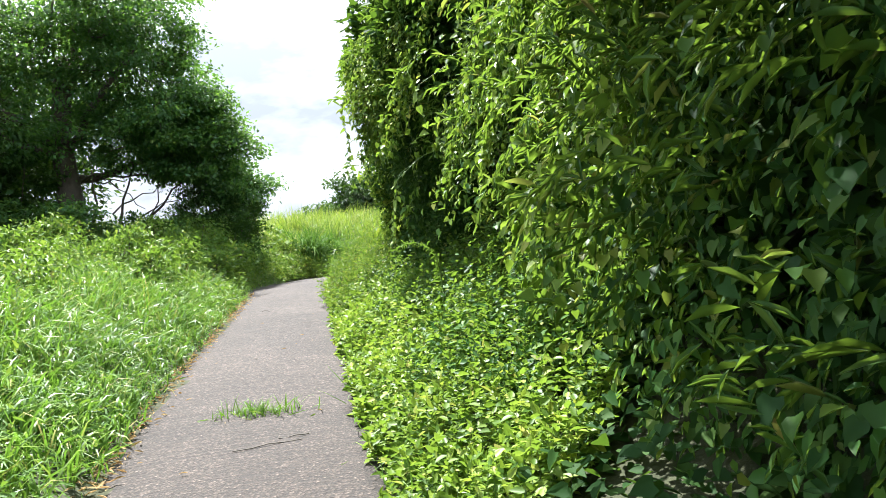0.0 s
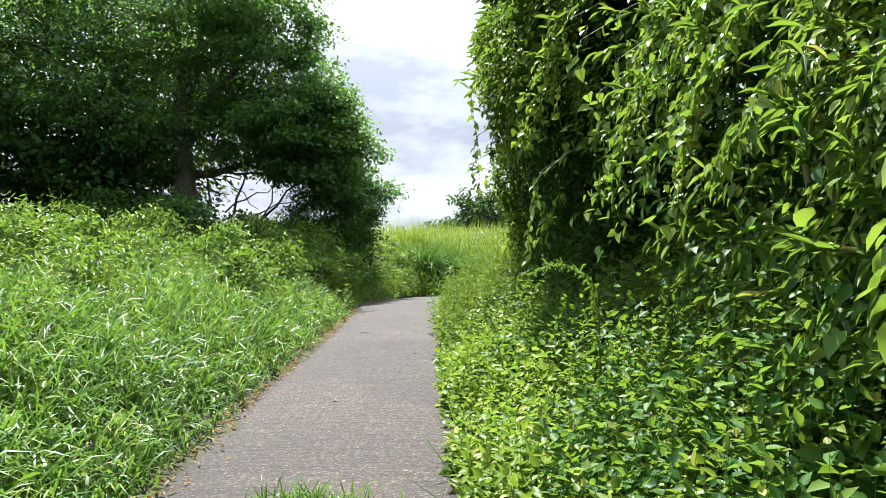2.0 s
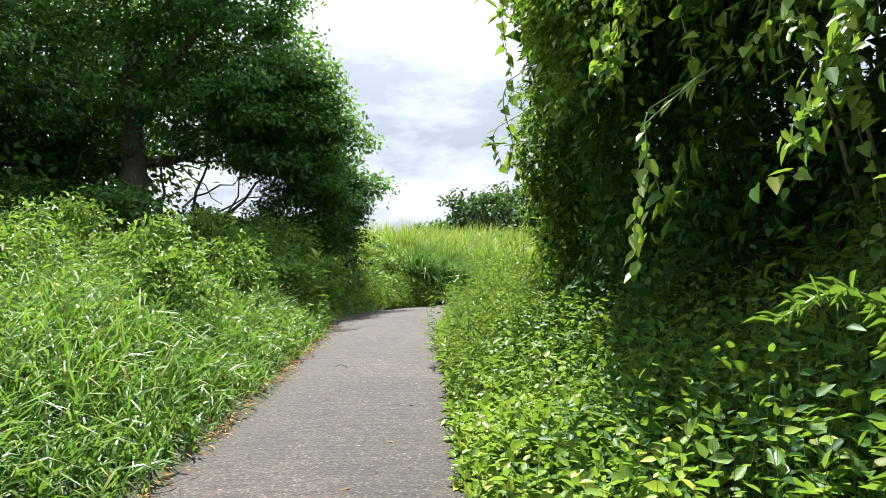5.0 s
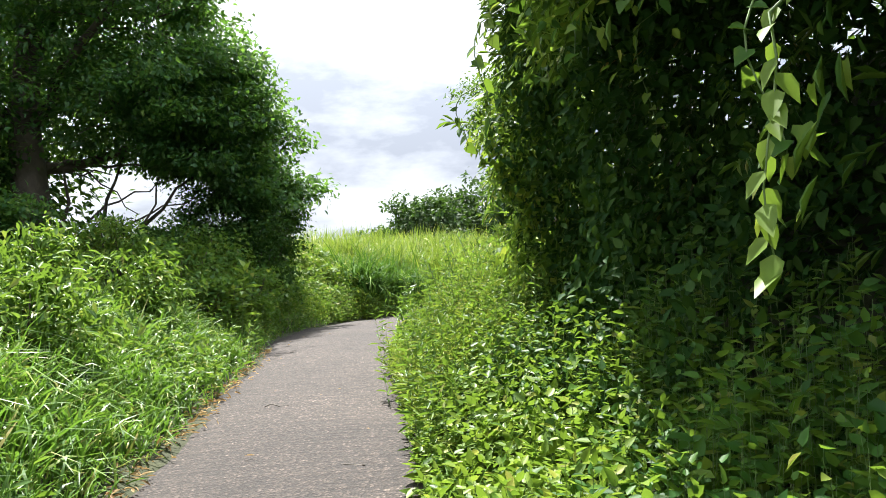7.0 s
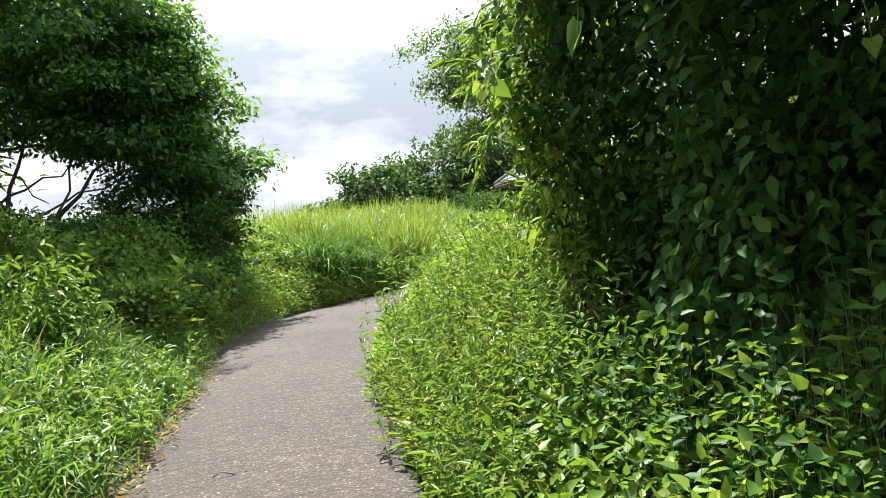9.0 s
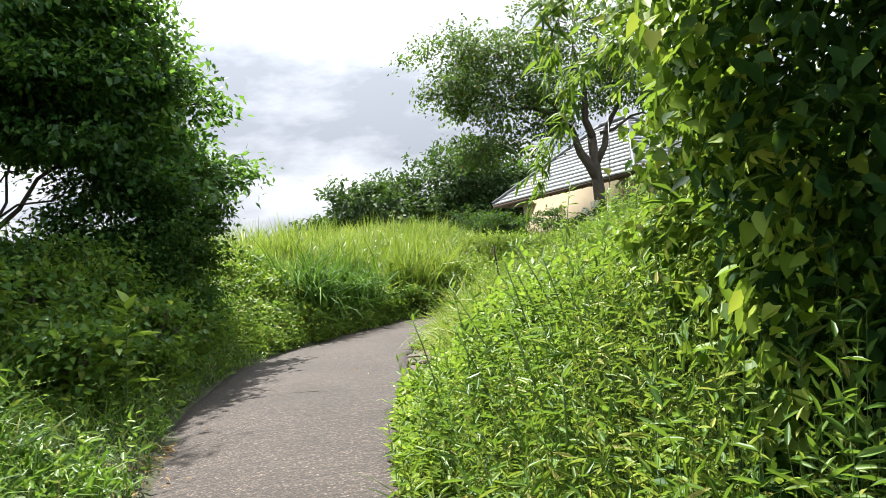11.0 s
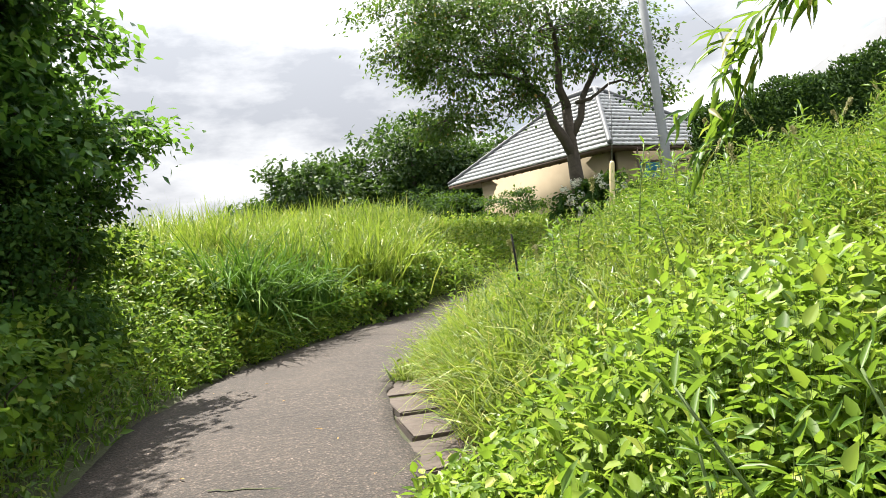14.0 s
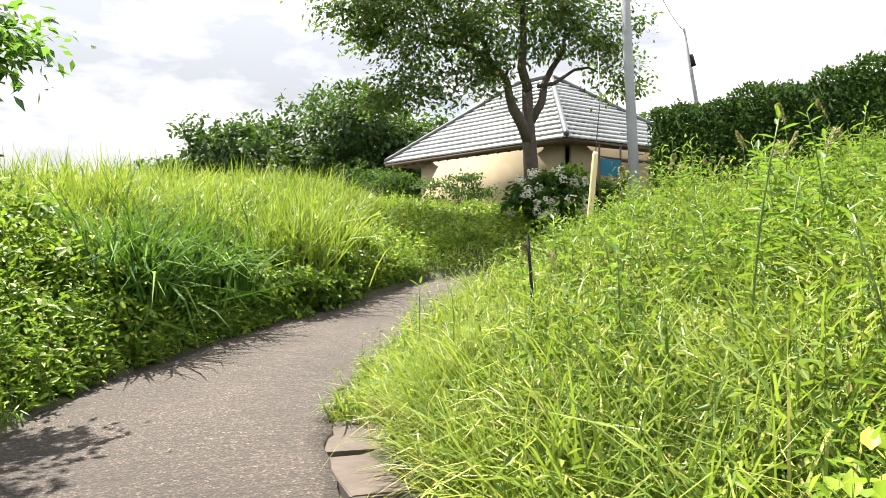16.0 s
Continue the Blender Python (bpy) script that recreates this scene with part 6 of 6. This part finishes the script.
    ob = empty("grass_tuft", (-.3, 5.2, z), "bright green grass tuft growing out of the paving", "grass tuft")
    n = 230
    h = Heap()
    b = np.column_stack([rng.normal(0, .16, n), rng.normal(0, .06, n), np.full(n, -.01)])
    add_blades(h, b, rng.uniform(.09, .22, n), rng.uniform(.007, .012, n), rng, (1, 2, 2, 3), .85)
    part("leaf_fountain", h.mesh("leaf_fountain", GRASS), ob)


def lane_details():
    rng = np.random.default_rng(91)
    # old crack across the paving
    P = np.column_stack([np.linspace(-1.1, .0, 22), np.linspace(16.42, 16.02, 22) + rng.normal(0, .012, 22)])
    zc = lane_height(P[:, 1]) + .033 * (1 - ((P[:, 0] + 1.0) / 1.05) ** 2) + .004
    w = .007 + .004 * rng.uniform(0, 1, 22)
    v = np.concatenate([np.column_stack([P[:, 0], P[:, 1] - w, zc]), np.column_stack([P[:, 0], P[:, 1] + w, zc])])
    tagged(new("crack", Heap().raw(v, [(i, i + 1, 23 + i, 22 + i) for i in range(21)]).mesh("crack", SOIL)), "dark crack running across the worn paving", "crack")
    # dry sticks and leaves on the paving
    leaf_me = leaf_mesh(LANCE, DRY, "fallen_leaf")
    for k in range(60):
        y = rng.uniform(3.5, 20)
        i = int(np.argmin(np.abs(LS[:130, 1] - y)))
        j = int(np.argmin(np.abs(RS[:140, 1] - y)))
        x = LS[i, 0] + (RS[j, 0] - LS[i, 0]) * rng.choice([rng.uniform(.02, .2), rng.uniform(.8, .97), rng.uniform(.2, .8)])
        s = (x - LS[i, 0]) / (RS[j, 0] - LS[i, 0])
        ob = new("fallen_leaf", leaf_me)
        ob.matrix_world = Matrix.Translation((x, y, float(lane_height(y)) + .03 * (1 - (2 * s - 1) ** 2) + .012)) @ Euler((rng.normal(0, .2), rng.normal(0, .2), rng.uniform(0, 6))).to_matrix().to_4x4() @ Matrix.Scale(rng.uniform(.03, .07), 4)
        tagged(ob, "dry brown fallen leaf on the paving", "fallen leaf", "fallen leaves")
    for x, y, a, ln in ((-.1, 4.35, .35, .45), (.05, 4.5, .2, .2), (-.6, 7.4, 1.2, .15), (-.3, 9.6, -.4, .2), (-1.0, 11.2, .3, .18)):
        d = np.array((math.cos(a), math.sin(a), 0)) * ln / 2
        z = float(lane_height(y)) + .038
        v, f = tube(bend_line(-d, d, 5, .008, 0, rng), np.full(5, .004), 5)
        ob = new("twig", Heap().raw(v, f).mesh("twig", PALEBARK, True))
        ob.location = (x, y, z)
        tagged(ob, "thin dry twig lying on the paving", "twig", "fallen twigs")
    # black marker rod in the slope grass
    z = at_ground(1.38, 18.2)
    v, f = tube([(0, 0, -.1), (-.02, 0, .4), (-.05, 0, .85)], [.011, .011, .009], 8)
    ob = new("marker_rod", Heap().raw(v, f).mesh("marker_rod", IRON, True))
    ob.location = (1.38, 18.2, z)
    tagged(ob, "thin black rod stuck in the slope grass", "rod")


def outbuildings():
    # low dark shed behind the shade tree
    x, y = -5.5, 21.2
    z = at_ground(x, y)
    ob = empty("shed", (x, y, z), "small dark shed with a flat sheet roof", "shed")
    h = 2.85 - z
    part("wall", box_mesh("wall", (1.0, 1.0, h), TIMBER, .01, (0, 0, h / 2 - .03)), ob)
    part("roof", box_mesh("roof", (1.25, 1.25, .06), IRON, .01, (0, 0, h + .03)), ob, "dark flat sheet roof")
    # neighbouring house above the hedge
    x, y, z = 18.2, 30.2, at_ground(18.2, 30.2)
    ob = empty("neighbour_house", (x, y, z), "house with a dark tiled roof beyond the hedge", "house")
    part("wall", box_mesh("wall", (5.4, 7, 6.2 - z), PLASTER, .01, (0, 0, (6.2 - z) / 2)), ob)
    zr = 6.2 - z
    v = [(-3.3, -4, zr), (3.3, -4, zr), (3.3, 4, zr), (-3.3, 4, zr), (0, -2.5, zr + 2.2), (0, 2.5, zr + 2.2), (-3.3, -4, zr - .14), (3.3, -4, zr - .14), (3.3, 4, zr - .14), (-3.3, 4, zr - .14)]
    part("roof", Heap().raw(v, [(0, 1, 4), (1, 2, 5, 4), (2, 3, 5), (3, 0, 4, 5), (6, 7, 1, 0), (7, 8, 2, 1), (8, 9, 3, 2), (9, 6, 0, 3), (9, 8, 7, 6)]).mesh("roof", RIDGE), ob, "dark tiled roof")
    # blue sheet on a frame beside the house
    x, y = 9.05, 30.8
    z = at_ground(x, y)
    ob = empty("sheet_screen", (x, y, z), "blue sheet screen on a dark frame beside the farmhouse", "screen")
    top = 4.55 - z
    me = box_mesh("sheet", (.03, .9, .42), BLUE, .005, (0, 0, top - .45))
    sh = part("sheet", me, ob, "blue sheet")
    for yy in (-.48, .48):
        v, f = tube([(0, yy, -.1), (0, yy, top + .15)], [.025, .025], 6)
        part("post", Heap().raw(v, f).mesh("post", TIMBER, True), ob)
    for zz in (top - .2, top + .12):
        v, f = tube([(0, -.55, zz), (0, .55, zz)], [.02, .02], 6)
        part("rail", Heap().raw(v, f).mesh("rail", TIMBER, True), ob)
    ob.rotation_euler = (0, 0, radians(-62))


single_plants()
lane_details()
outbuildings()
